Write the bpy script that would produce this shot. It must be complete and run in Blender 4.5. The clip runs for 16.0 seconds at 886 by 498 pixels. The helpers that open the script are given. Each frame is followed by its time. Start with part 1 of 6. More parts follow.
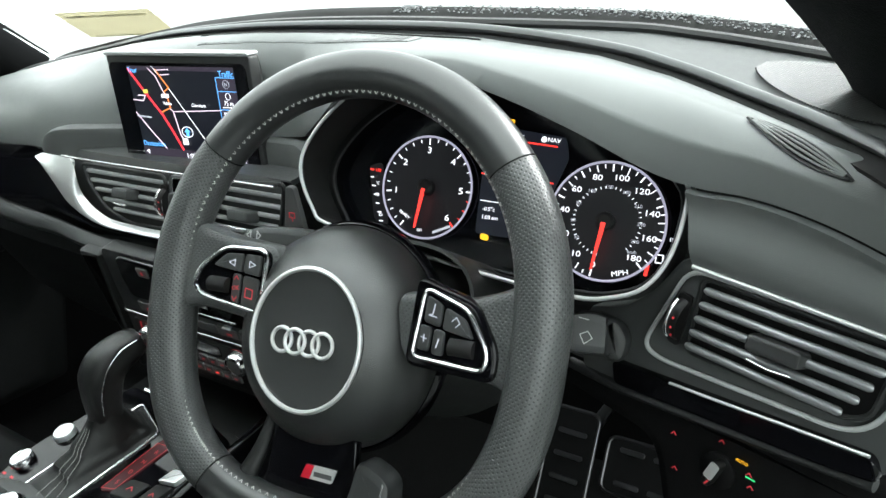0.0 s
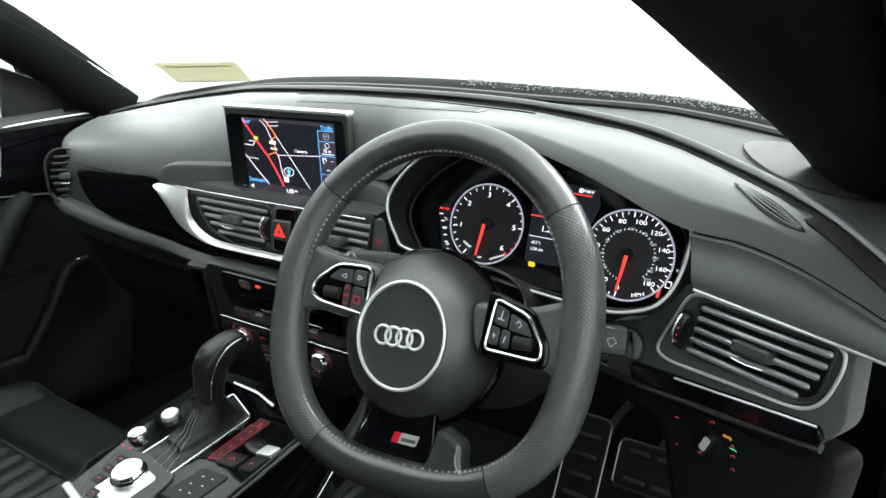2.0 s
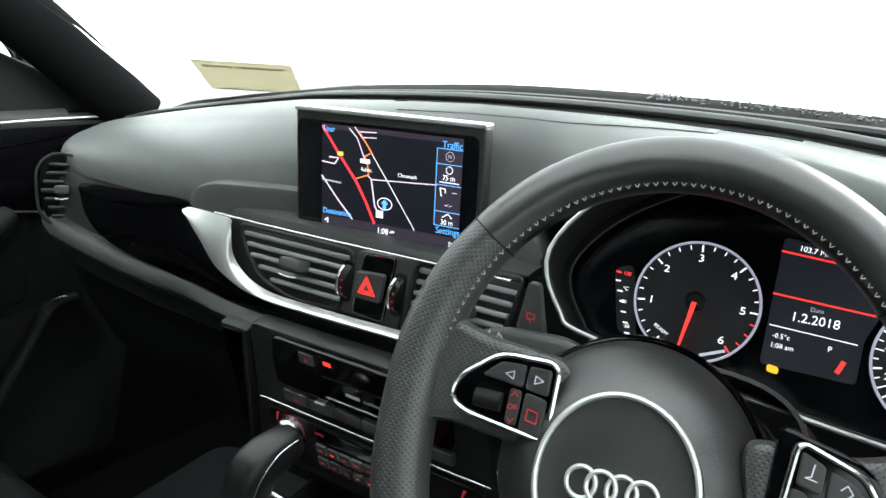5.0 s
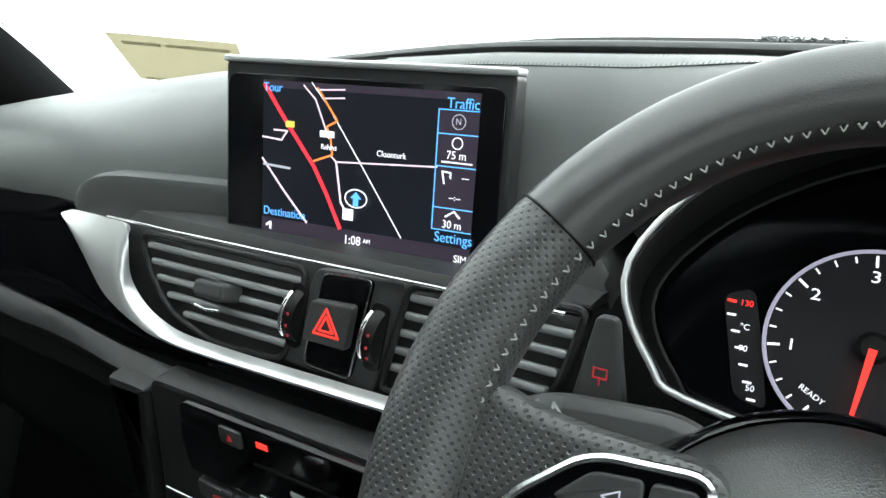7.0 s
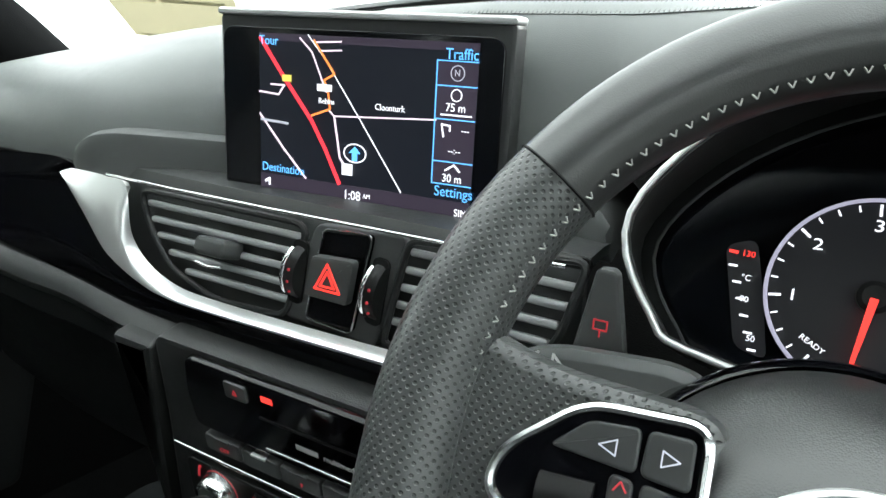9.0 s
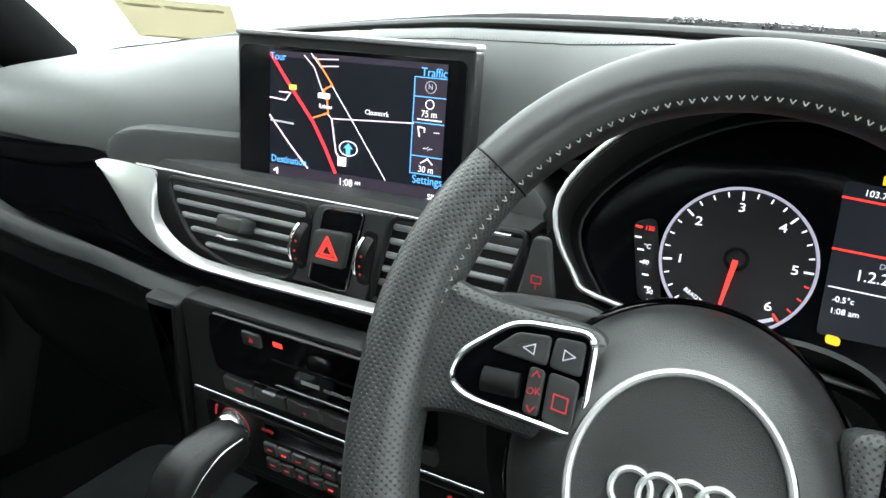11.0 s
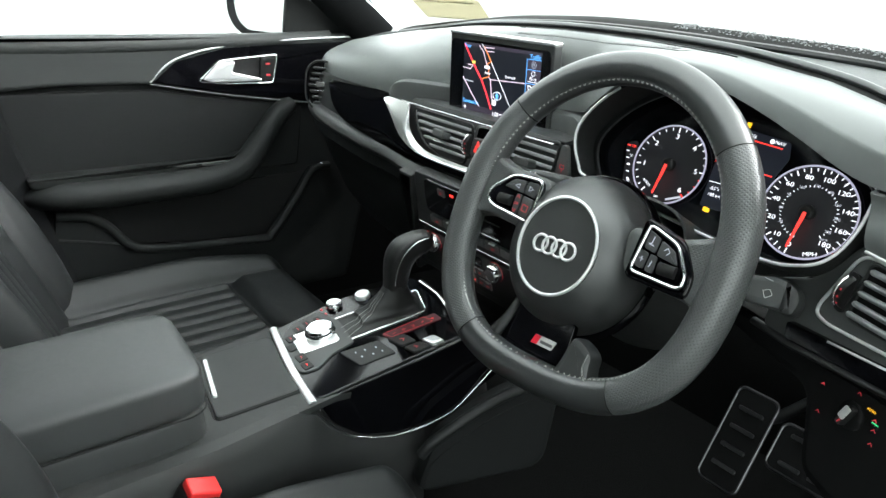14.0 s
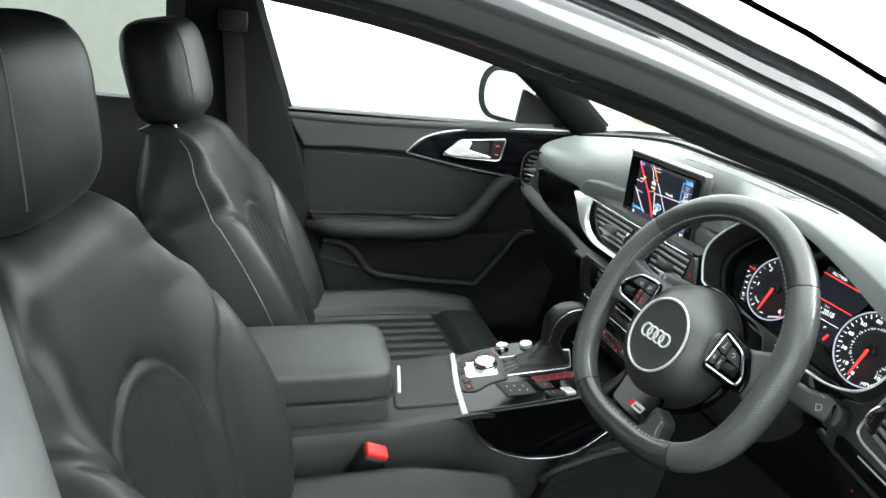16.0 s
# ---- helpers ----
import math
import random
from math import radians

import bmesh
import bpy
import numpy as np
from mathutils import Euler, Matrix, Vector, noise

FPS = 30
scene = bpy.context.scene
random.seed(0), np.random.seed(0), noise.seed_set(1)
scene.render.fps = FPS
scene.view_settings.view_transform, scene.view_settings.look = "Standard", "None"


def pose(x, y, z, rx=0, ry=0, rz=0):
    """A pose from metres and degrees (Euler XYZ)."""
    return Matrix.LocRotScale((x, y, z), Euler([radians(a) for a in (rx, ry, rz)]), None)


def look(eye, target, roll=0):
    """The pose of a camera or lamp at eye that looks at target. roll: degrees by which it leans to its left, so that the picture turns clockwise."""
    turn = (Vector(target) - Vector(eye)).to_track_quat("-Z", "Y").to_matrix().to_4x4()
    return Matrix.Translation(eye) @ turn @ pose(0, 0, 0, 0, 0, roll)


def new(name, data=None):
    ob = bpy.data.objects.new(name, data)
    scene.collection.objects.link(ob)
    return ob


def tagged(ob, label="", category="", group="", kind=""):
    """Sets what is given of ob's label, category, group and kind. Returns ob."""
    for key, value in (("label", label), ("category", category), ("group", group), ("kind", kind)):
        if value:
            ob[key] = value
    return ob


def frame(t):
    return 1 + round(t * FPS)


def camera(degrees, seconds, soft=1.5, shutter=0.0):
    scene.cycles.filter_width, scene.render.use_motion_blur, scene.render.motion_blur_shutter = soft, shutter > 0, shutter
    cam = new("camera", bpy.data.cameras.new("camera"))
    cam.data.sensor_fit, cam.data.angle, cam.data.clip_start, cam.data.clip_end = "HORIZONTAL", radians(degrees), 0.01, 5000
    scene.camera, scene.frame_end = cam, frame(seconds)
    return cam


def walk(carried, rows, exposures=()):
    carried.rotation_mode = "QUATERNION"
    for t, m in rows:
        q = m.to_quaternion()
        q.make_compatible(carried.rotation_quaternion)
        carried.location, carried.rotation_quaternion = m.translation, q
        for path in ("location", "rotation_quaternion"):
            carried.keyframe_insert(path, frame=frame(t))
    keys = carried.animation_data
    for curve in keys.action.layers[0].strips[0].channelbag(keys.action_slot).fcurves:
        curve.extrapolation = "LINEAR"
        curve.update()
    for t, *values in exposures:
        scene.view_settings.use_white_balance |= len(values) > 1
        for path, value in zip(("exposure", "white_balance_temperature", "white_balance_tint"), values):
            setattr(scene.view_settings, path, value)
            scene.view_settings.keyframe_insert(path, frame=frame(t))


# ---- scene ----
cam = camera(64.0, 16.0, soft=1.5)
PATH = [  # seconds, eye, yaw, pitch, roll
    (0.0, 0.7241, -0.3343, 1.1054, 33.30, -21.07, -2.82),
    (0.5, 0.7115, -0.3317, 1.0974, 33.22, -22.09, -1.51),
    (1.0, 0.7320, -0.3716, 1.1225, 34.80, -21.34, -1.72),
    (1.5, 0.7619, -0.4317, 1.1366, 34.32, -20.21, -1.19),
    (2.0, 0.7676, -0.5225, 1.1640, 33.36, -18.44, -0.76),
    (2.5, 0.7412, -0.5537, 1.1669, 34.54, -16.72, -0.90),
    (3.0, 0.7118, -0.5737, 1.1682, 36.65, -15.63, -0.31),
    (5.5, 0.3848, -0.2701, 1.0474, 30.61, -12.81, 4.77),
    (6.0, 0.3282, -0.1898, 1.0164, 29.28, -10.93, 4.95),
    (6.5, 0.3252, -0.1871, 1.0143, 29.19, -10.63, 4.62),
    (7.0, 0.3244, -0.1893, 1.0105, 29.77, -10.66, 4.57),
    (7.5, 0.3243, -0.1876, 1.0145, 29.95, -11.39, 4.09),
    (8.0, 0.3243, -0.1875, 1.0131, 30.45, -12.18, 3.67),
    (8.5, 0.3247, -0.1875, 1.0110, 30.40, -12.75, 3.60),
    (9.0, 0.3260, -0.1865, 1.0085, 29.89, -14.14, 3.92),
    (11.5, 0.4205, -0.3303, 1.0325, 27.35, -15.02, 4.65),
    (12.0, 0.4671, -0.3711, 1.0373, 29.19, -16.98, 4.25),
    (12.5, 0.5267, -0.4246, 1.0450, 30.62, -18.70, 3.29),
    (13.0, 0.6431, -0.4830, 1.0737, 35.28, -20.21, 1.84),
    (13.5, 0.8079, -0.5510, 1.1180, 44.45, -20.21, 0.41),
    (14.0, 0.8788, -0.5377, 1.1192, 52.77, -21.00, 3.29),
    (14.5, 0.9151, -0.5227, 1.1220, 59.89, -21.44, 4.01),
    (15.0, 0.9748, -0.4902, 1.1466, 67.90, -21.40, 5.11),
    (15.5, 1.0779, -0.4936, 1.1987, 74.18, -20.60, 5.86),
    (16.0, 1.1805, -0.5850, 1.2508, 72.53, -18.33, 7.43),
]


def sight(x, y, z, yaw, pitch, roll):
    a, b = radians(yaw), radians(pitch)
    ahead = Vector((-math.sin(a) * math.cos(b), math.cos(a) * math.cos(b), math.sin(b)))
    return look((x, y, z), Vector((x, y, z)) + ahead, roll)


walk(cam, [(row[0], sight(*row[1:])) for row in PATH], exposures=((0.0, 0.86), (3.0, 0.70), (6.0, 0.62), (9.0, 0.84), (12.0, 1.0), (13.5, 0.92), (14.5, 1.06), (16.0, 1.16)))

# ---- light: a bright, even white daylight all round, through the windows and the open door ----
world = bpy.data.worlds.new("world")
scene.world = world
world.use_nodes = True
wn = world.node_tree.nodes
wn["Background"].inputs[0].default_value = (0.90, 1.0, 0.985, 1)
wn["Background"].inputs[1].default_value = 2.35
sun = new("sun", bpy.data.lights.new("sun", "SUN"))
sun.data.energy, sun.data.angle, sun.data.color = 2.0, radians(34), (0.98, 1.0, 1.0)
sun.matrix_world = look((2.6, 3.4, 3.8), (0.2, 0.1, 0.9))
# ---- materials ----
def mat(name, base, rough=0.5, metal=0.0, grain=0.0, size=400.0, vary=0.12, coat=0.0, spec=0.5):
    """A surface with grain (bump), blotches in colour and roughness at two scales."""
    m = bpy.data.materials.new(name)
    m.use_nodes = True
    n, l = m.node_tree.nodes, m.node_tree.links
    b = n["Principled BSDF"]
    b.inputs["Metallic"].default_value, b.inputs["Coat Weight"].default_value = metal, coat
    b.inputs["Specular IOR Level"].default_value = spec
    co = n.new("ShaderNodeTexCoord")
    big, fine = n.new("ShaderNodeTexNoise"), n.new("ShaderNodeTexNoise")
    big.inputs["Scale"].default_value, big.inputs["Detail"].default_value = 9.0, 4.0
    fine.inputs["Scale"].default_value, fine.inputs["Detail"].default_value = 140.0, 3.0
    l.new(co.outputs["Object"], big.inputs["Vector"]), l.new(co.outputs["Object"], fine.inputs["Vector"])
    mix = n.new("ShaderNodeMix")
    mix.data_type = "RGBA"
    mix.inputs[6].default_value = (*[c * (1 - vary) for c in base], 1)
    mix.inputs[7].default_value = (*[min(1, c * (1 + vary)) for c in base], 1)
    l.new(big.outputs["Fac"], mix.inputs[0]), l.new(mix.outputs[2], b.inputs["Base Color"])
    r = n.new("ShaderNodeMapRange")
    r.inputs["To Min"].default_value, r.inputs["To Max"].default_value = max(0.02, rough - 0.07), min(1, rough + 0.07)
    l.new(fine.outputs["Fac"], r.inputs["Value"]), l.new(r.outputs["Result"], b.inputs["Roughness"])
    if grain:
        v = n.new("ShaderNodeTexVoronoi")
        v.inputs["Scale"].default_value = size
        l.new(co.outputs["Object"], v.inputs["Vector"])
        bump = n.new("ShaderNodeBump")
        bump.inputs["Strength"].default_value, bump.inputs["Distance"].default_value = grain, 0.001
        l.new(v.outputs["Distance"], bump.inputs["Height"]), l.new(bump.outputs["Normal"], b.inputs["Normal"])
    return m


def perforated(name, base, rough, pitch):
    """Leather with rows of small punched holes."""
    m = mat(name, base, rough, spec=0.7)
    n, l = m.node_tree.nodes, m.node_tree.links
    b = n["Principled BSDF"]
    uv = n.new("ShaderNodeUVMap")
    v = n.new("ShaderNodeTexVoronoi")
    v.inputs["Scale"].default_value, v.inputs["Randomness"].default_value = pitch, 0.0
    l.new(uv.outputs["UV"], v.inputs["Vector"])
    ramp = n.new("ShaderNodeMapRange")
    ramp.inputs["From Min"].default_value, ramp.inputs["From Max"].default_value = 0.16, 0.30
    l.new(v.outputs["Distance"], ramp.inputs["Value"])
    bump = n.new("ShaderNodeBump")
    bump.inputs["Strength"].default_value, bump.inputs["Distance"].default_value = 0.5, 0.0014
    l.new(ramp.outputs["Result"], bump.inputs["Height"]), l.new(bump.outputs["Normal"], b.inputs["Normal"])
    old = b.inputs["Base Color"].links[0].from_socket
    mul = n.new("ShaderNodeMix")
    mul.data_type, mul.blend_type = "RGBA", "MULTIPLY"
    mul.inputs[0].default_value = 1.0
    tone = n.new("ShaderNodeMapRange")
    tone.inputs["To Min"].default_value, tone.inputs["To Max"].default_value = 0.36, 1.0
    l.new(ramp.outputs["Result"], tone.inputs["Value"])
    l.new(old, mul.inputs[6]), l.new(tone.outputs["Result"], mul.inputs[7]), l.new(mul.outputs[2], b.inputs["Base Color"])
    return m


def glow(name, colour, strength=1.0):
    m = bpy.data.materials.new(name)
    m.use_nodes = True
    b = m.node_tree.nodes["Principled BSDF"]
    b.inputs["Base Color"].default_value = (*[c * 0.4 for c in colour], 1)
    b.inputs["Emission Color"].default_value = (*colour, 1)
    b.inputs["Emission Strength"].default_value = strength
    b.inputs["Roughness"].default_value = 0.5
    return m


def clear_glass(name, tint=(1, 1, 1)):
    m = bpy.data.materials.new(name)
    m.use_nodes = True
    b = m.node_tree.nodes["Principled BSDF"]
    b.inputs["Base Color"].default_value = (*tint, 1)
    b.inputs["Transmission Weight"].default_value, b.inputs["Roughness"].default_value = 1.0, 0.0
    b.inputs["IOR"].default_value = 1.02
    return m


# SOFT: dash plastic with the windscreen's light put into its paler base colour
SOFT = mat("lit_soft_plastic", (0.125, 0.134, 0.131), 0.40, grain=0.10, size=1500, spec=0.75)
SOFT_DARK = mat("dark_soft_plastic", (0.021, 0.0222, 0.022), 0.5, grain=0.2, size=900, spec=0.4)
HARD = mat("hard_black_plastic", (0.010, 0.0105, 0.0105), 0.45, grain=0.12, size=1100, spec=0.3)
SATIN = mat("satin_grey_plastic", (0.072, 0.075, 0.075), 0.38)
GLOSS = mat("piano_black_lacquer", (0.003, 0.003, 0.004), 0.07, vary=0.05, spec=0.27)
CHROME = mat("polished_chrome", (0.84, 0.85, 0.86), 0.19, metal=1.0, vary=0.03)
SILVER = mat("satin_aluminium", (0.80, 0.81, 0.81), 0.36, metal=0.7, vary=0.05)
SLAT = mat("vent_slat_plastic", (0.33, 0.338, 0.34), 0.40, metal=0.3, vary=0.02)
# brightened copy of the dark dash plastic, with light put into its colour
FACE_LIT = mat("brightened_dash_plastic", (0.034, 0.036, 0.0358), 0.46, grain=0.15, size=900, spec=0.45)
SURROUND = mat("vent_surround_plastic", (0.034, 0.0355, 0.0355), 0.42)
DARK_LEATHER = mat("dark_lever_leather", (0.012, 0.0125, 0.0125), 0.40, grain=0.22, size=1000, spec=0.5)
LEATHER = mat("black_leather", (0.0145, 0.0156, 0.016), 0.42, grain=0.14, size=1100, spec=0.28)
_n, _l = LEATHER.node_tree.nodes, LEATHER.node_tree.links
_w, _b = _n.new("ShaderNodeTexNoise"), _n.new("ShaderNodeBump")
_w.inputs["Scale"].default_value, _w.inputs["Detail"].default_value, _w.inputs["Distortion"].default_value = 14.0, 3.0, 0.0
_b.inputs["Strength"].default_value, _b.inputs["Distance"].default_value = 0.10, 0.010
_c = _n.new("ShaderNodeTexCoord")
_l.new(_c.outputs["Object"], _w.inputs["Vector"]), _l.new(_w.outputs["Fac"], _b.inputs["Height"])
_old = [x for x in _n if x.bl_idname == "ShaderNodeBump" and x != _b][0]
_l.new(_b.outputs["Normal"], _old.inputs["Normal"])
LEATHER_SMOOTH = mat("smooth_wheel_leather", (0.023, 0.0245, 0.0245), 0.33, grain=0.08, size=1500, spec=0.9)
PAD = mat("airbag_pad_plastic", (0.022, 0.0234, 0.0234), 0.36, grain=0.2, size=1300, spec=0.9)
PERF = perforated("perforated_wheel_leather", (0.060, 0.063, 0.063), 0.34, 0.70)
THREAD = mat("grey_thread", (0.45, 0.45, 0.43), 0.8)
DARK_THREAD = mat("dark_thread", (0.12, 0.12, 0.12), 0.8)
CARPET = mat("black_carpet", (0.005, 0.005, 0.005), 0.95, grain=0.8, size=500, spec=0.1)
HEADLINER = mat("black_headliner", (0.0068, 0.0072, 0.0076), 0.9, grain=0.3, size=700, spec=0.10)
SCREEN = mat("screen_glass", (0.004, 0.0045, 0.006), 0.12, vary=0.02)
BLACK = mat("dead_black_plastic", (0.005, 0.005, 0.0052), 0.6, grain=0.1, size=900, spec=0.12)
ROD = mat("bright_slat_plastic", (0.30, 0.31, 0.315), 0.34, metal=0.55, vary=0.03)
BAND = mat("grey_band_plastic", (0.062, 0.066, 0.065), 0.5, grain=0.1, size=1400)
DOOR_ARM = mat("dark_door_armrest", (0.0145, 0.0157, 0.0157), 0.55, grain=0.2, size=900, spec=0.18)
MAT = mat("lit_grey_floor_mat", (0.032, 0.035, 0.036), 0.9, grain=0.7, size=600, spec=0.15)
SILL = mat("grey_door_pad", (0.030, 0.0325, 0.032), 0.55, grain=0.2, size=900, spec=0.35)
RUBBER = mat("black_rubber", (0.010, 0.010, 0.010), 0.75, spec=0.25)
PAINT = mat("grey_metallic_paint", (0.014, 0.015, 0.016), 0.24, metal=0.4, coat=0.8)
# paler copy of the car paint, with the sky's reflection put into its colour
PAINT_GLARE = mat("paint_with_glare", (0.17, 0.178, 0.18), 0.34, metal=0.35, coat=0.5)
SHIFT = glow("red_lit_shift_display", (0.035, 0.001, 0.003), 0.5)
FLOOR_PAINT = mat("pale_floor_paint", (0.15, 0.155, 0.15), 0.5)
RED = glow("red_backlight", (1.0, 0.04, 0.03), 1.1)
DIM_RED = glow("dim_red_backlight", (1.0, 0.07, 0.09), 0.17)
WHITE = glow("white_backlight", (0.9, 0.93, 1.0), 1.0)
DIM_WHITE = glow("dim_white_backlight", (0.8, 0.84, 0.95), 0.35)
AMBER = glow("amber_backlight", (1.0, 0.5, 0.02), 0.8)
GREEN = glow("green_backlight", (0.05, 0.8, 0.25), 0.6)
BLUE = glow("blue_display", (0.12, 0.45, 1.0), 1.0)
MAP_DARK = glow("map_background", (0.0045, 0.0058, 0.0095), 1.0)
MAP_BAR = glow("map_bar", (0.024, 0.019, 0.030), 1.0)
MAP_RED = glow("map_red_road", (1.0, 0.04, 0.06), 1.0)
MAP_PINK = glow("map_minor_road", (0.75, 0.6, 0.72), 1.0)
MAP_ORANGE = glow("map_orange_road", (0.9, 0.25, 0.06), 1.0)
MAP_YELLOW = glow("map_yellow_shield", (0.65, 0.6, 0.1), 0.9)
GAUGE = glow("gauge_face", (0.0035, 0.0035, 0.005), 0.6)
VIOLET = glow("gauge_ring", (0.55, 0.54, 0.70), 0.42)
PRINT = mat("white_print", (0.6, 0.6, 0.6), 0.5)
PAPER = mat("cream_sticker_paper", (0.60, 0.56, 0.44), 0.7)
PAPER.node_tree.nodes["Principled BSDF"].inputs["Base Color"].default_value = (0.78, 0.72, 0.5, 1)
_t, _m = PAPER.node_tree.nodes.new("ShaderNodeBsdfTranslucent"), PAPER.node_tree.nodes.new("ShaderNodeMixShader")
_t.inputs["Color"].default_value, _m.inputs[0].default_value = (0.62, 0.59, 0.48, 1), 0.65
PAPER.node_tree.links.new(PAPER.node_tree.nodes["Principled BSDF"].outputs[0], _m.inputs[1])
PAPER.node_tree.links.new(_t.outputs[0], _m.inputs[2])
PAPER.node_tree.links.new(_m.outputs[0], PAPER.node_tree.nodes["Material Output"].inputs["Surface"])
PALE = PAPER.copy()
PALE.name = "white_sticker_print"
[n for n in PALE.node_tree.nodes if n.bl_idname == "ShaderNodeBsdfTranslucent"][0].inputs["Color"].default_value = (0.85, 0.85, 0.80, 1)
BADGE = mat("badge_silver", (0.62, 0.62, 0.61), 0.35, metal=0.4)
BADGE_RED = mat("badge_red", (0.6, 0.01, 0.03), 0.35)
BUCKLE_RED = mat("red_buckle_button", (0.75, 0.03, 0.03), 0.35)
MIRROR = mat("mirror_glass", (0.9, 0.92, 0.92), 0.02, metal=1.0, vary=0.0)
GLASS = clear_glass("window_glass")
FROST = mat("frost_flecks", (0.22, 0.23, 0.235), 0.8)
# steel darkened to put the footwell's shade into the pedals' colour
STEEL = mat("shade_darkened_steel", (0.11, 0.11, 0.114), 0.32, metal=1.0)
DOOR_SKIN = mat("dark_door_skin", (0.0095, 0.0104, 0.0104), 0.65, grain=0.2, size=800, spec=0.2)
DULL_WALL = mat("pale_workshop_wall", (0.15, 0.162, 0.140), 0.9)
LID = mat("grey_leather_lid", (0.034, 0.0365, 0.037), 0.5, grain=0.15, size=1000)


# ---- mesh tools ----
def link(name, bm, material, parent=None, label="", smooth=True):
    me = bpy.data.meshes.new(name)
    bmesh.ops.recalc_face_normals(bm, faces=bm.faces)
    bm.to_mesh(me)
    bm.free()
    me.materials.append(material)
    if smooth:
        me.shade_smooth()
        me.set_sharp_from_angle(angle=radians(38))
    ob = new(name, me)
    if parent:
        ob.parent = parent
    if label:
        ob["label"] = label
    return ob


def part(name, bm, material, parent, label=""):
    return link(name, bm, material, parent, label)


def thing(name, label, category, at=None, group=""):
    """An empty at the thing's base; its parts are placed in its own axes."""
    ob = new(name)
    ob.empty_display_size = 0.02
    ob.matrix_world = at or Matrix()
    return tagged(ob, label, category, group)


def rounded(w, h, r, n=5, cx=0.0, cy=0.0):
    """Outline of a rectangle with rounded corners."""
    r = min(r, w / 2 - 1e-5, h / 2 - 1e-5)
    out = []
    for k, (sx, sy) in enumerate(((1, 1), (-1, 1), (-1, -1), (1, -1))):
        for i in range(n + 1):
            a = radians(90 * k + 90 * i / n)
            out.append((cx + sx * (w / 2 - r) + r * math.cos(a), cy + sy * (h / 2 - r) + r * math.sin(a)))
    return out


def soft_corners(poly, r, n=5):
    """The outline with each corner cut to an arc-like curve."""
    out = []
    for i, p in enumerate(poly):
        a, p, b = Vector(poly[i - 1]), Vector(p), Vector(poly[(i + 1) % len(poly)])
        ra, rb = min(r, (a - p).length * 0.48), min(r, (b - p).length * 0.48)
        s, e = p + (a - p).normalized() * ra, p + (b - p).normalized() * rb
        for k in range(n + 1):
            t = k / n
            out.append(tuple(s * (1 - t) ** 2 + p * 2 * t * (1 - t) + e * t * t))
    return out


def slab(poly, depth, bevel=0.0, bm=None, m=None, z0=0.0):
    """The outline from z0 to z0 + depth, with its front edge rounded."""
    bm = bm or bmesh.new()
    poly = [Vector((p[0], p[1])) for p in poly]
    area = sum(p.cross(q) for p, q in zip(poly, poly[1:] + poly[:1]))
    if area < 0:
        poly.reverse()
    c = sum(poly, Vector((0, 0))) / len(poly)

    def inset(d):
        out = []
        for i, p in enumerate(poly):
            a, b = (p - poly[i - 1]), (poly[(i + 1) % len(poly)] - p)
            na, nb = Vector((-a.y, a.x)), Vector((-b.y, b.x))
            if na.length < 1e-9: na = nb
            if nb.length < 1e-9: nb = na
            v = na.normalized() + nb.normalized()
            v = v.normalized() if v.length > 1e-6 else na.normalized()
            out.append(p + v * d)
        return out

    rings = [(poly, z0)]
    if bevel:
        rings += [(poly, z0 + depth - bevel), (inset(bevel * 0.3), z0 + depth - bevel * 0.3), (inset(bevel), z0 + depth), (inset(bevel * 1.12), z0 + depth)]
    else:
        rings += [(poly, z0 + depth)]
    m = m or Matrix()
    loops = [[bm.verts.new(m @ Vector((p.x, p.y, z))) for p in ring] for ring, z in rings]
    n = len(poly)
    for a, b in zip(loops, loops[1:]):
        for i in range(n):
            bm.faces.new((a[i], a[(i + 1) % n], b[(i + 1) % n], b[i]))
    bm.faces.new(loops[-1]), bm.faces.new(loops[0][::-1])
    return bm


def smooth_path(pts, n=8, closed=False):
    """A Catmull-Rom curve through the points."""
    pts = [Vector(p) for p in pts]
    m, out = len(pts), []
    for i in range(m if closed else m - 1):
        g = (lambda k: pts[k % m]) if closed else (lambda k: pts[max(0, min(m - 1, k))])
        a, b, c, d = g(i - 1), g(i), g(i + 1), g(i + 2)
        for k in range(n):
            t = k / n
            out.append(0.5 * ((2 * b) + (c - a) * t + (2 * a - 5 * b + 4 * c - d) * t * t + (3 * b - a - 3 * c + d) * t ** 3))
    if not closed:
        out.append(pts[-1])
    return out


def tube(path, r, bm=None, closed=False, seg=10, flat=1.0, up=(0, 0, 1)):
    """A round or oval bar along the path. r: a number, or one for each point; flat: its height over its width."""
    bm = bm or bmesh.new()
    path = [Vector(p) for p in path]
    n, loops = len(path), []
    for i, p in enumerate(path):
        d = (path[(i + 1) % n] - path[i - 1]) if closed else (path[min(n - 1, i + 1)] - path[max(0, i - 1)])
        d = d.normalized() if d.length > 1e-9 else Vector((1, 0, 0))
        u = Vector(up) - d * d.dot(Vector(up))
        u = u.normalized() if u.length > 1e-4 else d.orthogonal().normalized()
        v, rr = d.cross(u), (r[i] if isinstance(r, (list, tuple)) else r)
        loops.append([bm.verts.new(p + v * rr * math.cos(a) + u * rr * flat * math.sin(a)) for a in (2 * math.pi * k / seg for k in range(seg))])
    for a, b in zip(loops, loops[1:] + (loops[:1] if closed else [])):
        for k in range(seg):
            bm.faces.new((a[k], a[(k + 1) % seg], b[(k + 1) % seg], b[k]))
    if not closed:
        bm.faces.new(loops[0][::-1]), bm.faces.new(loops[-1])
    return bm


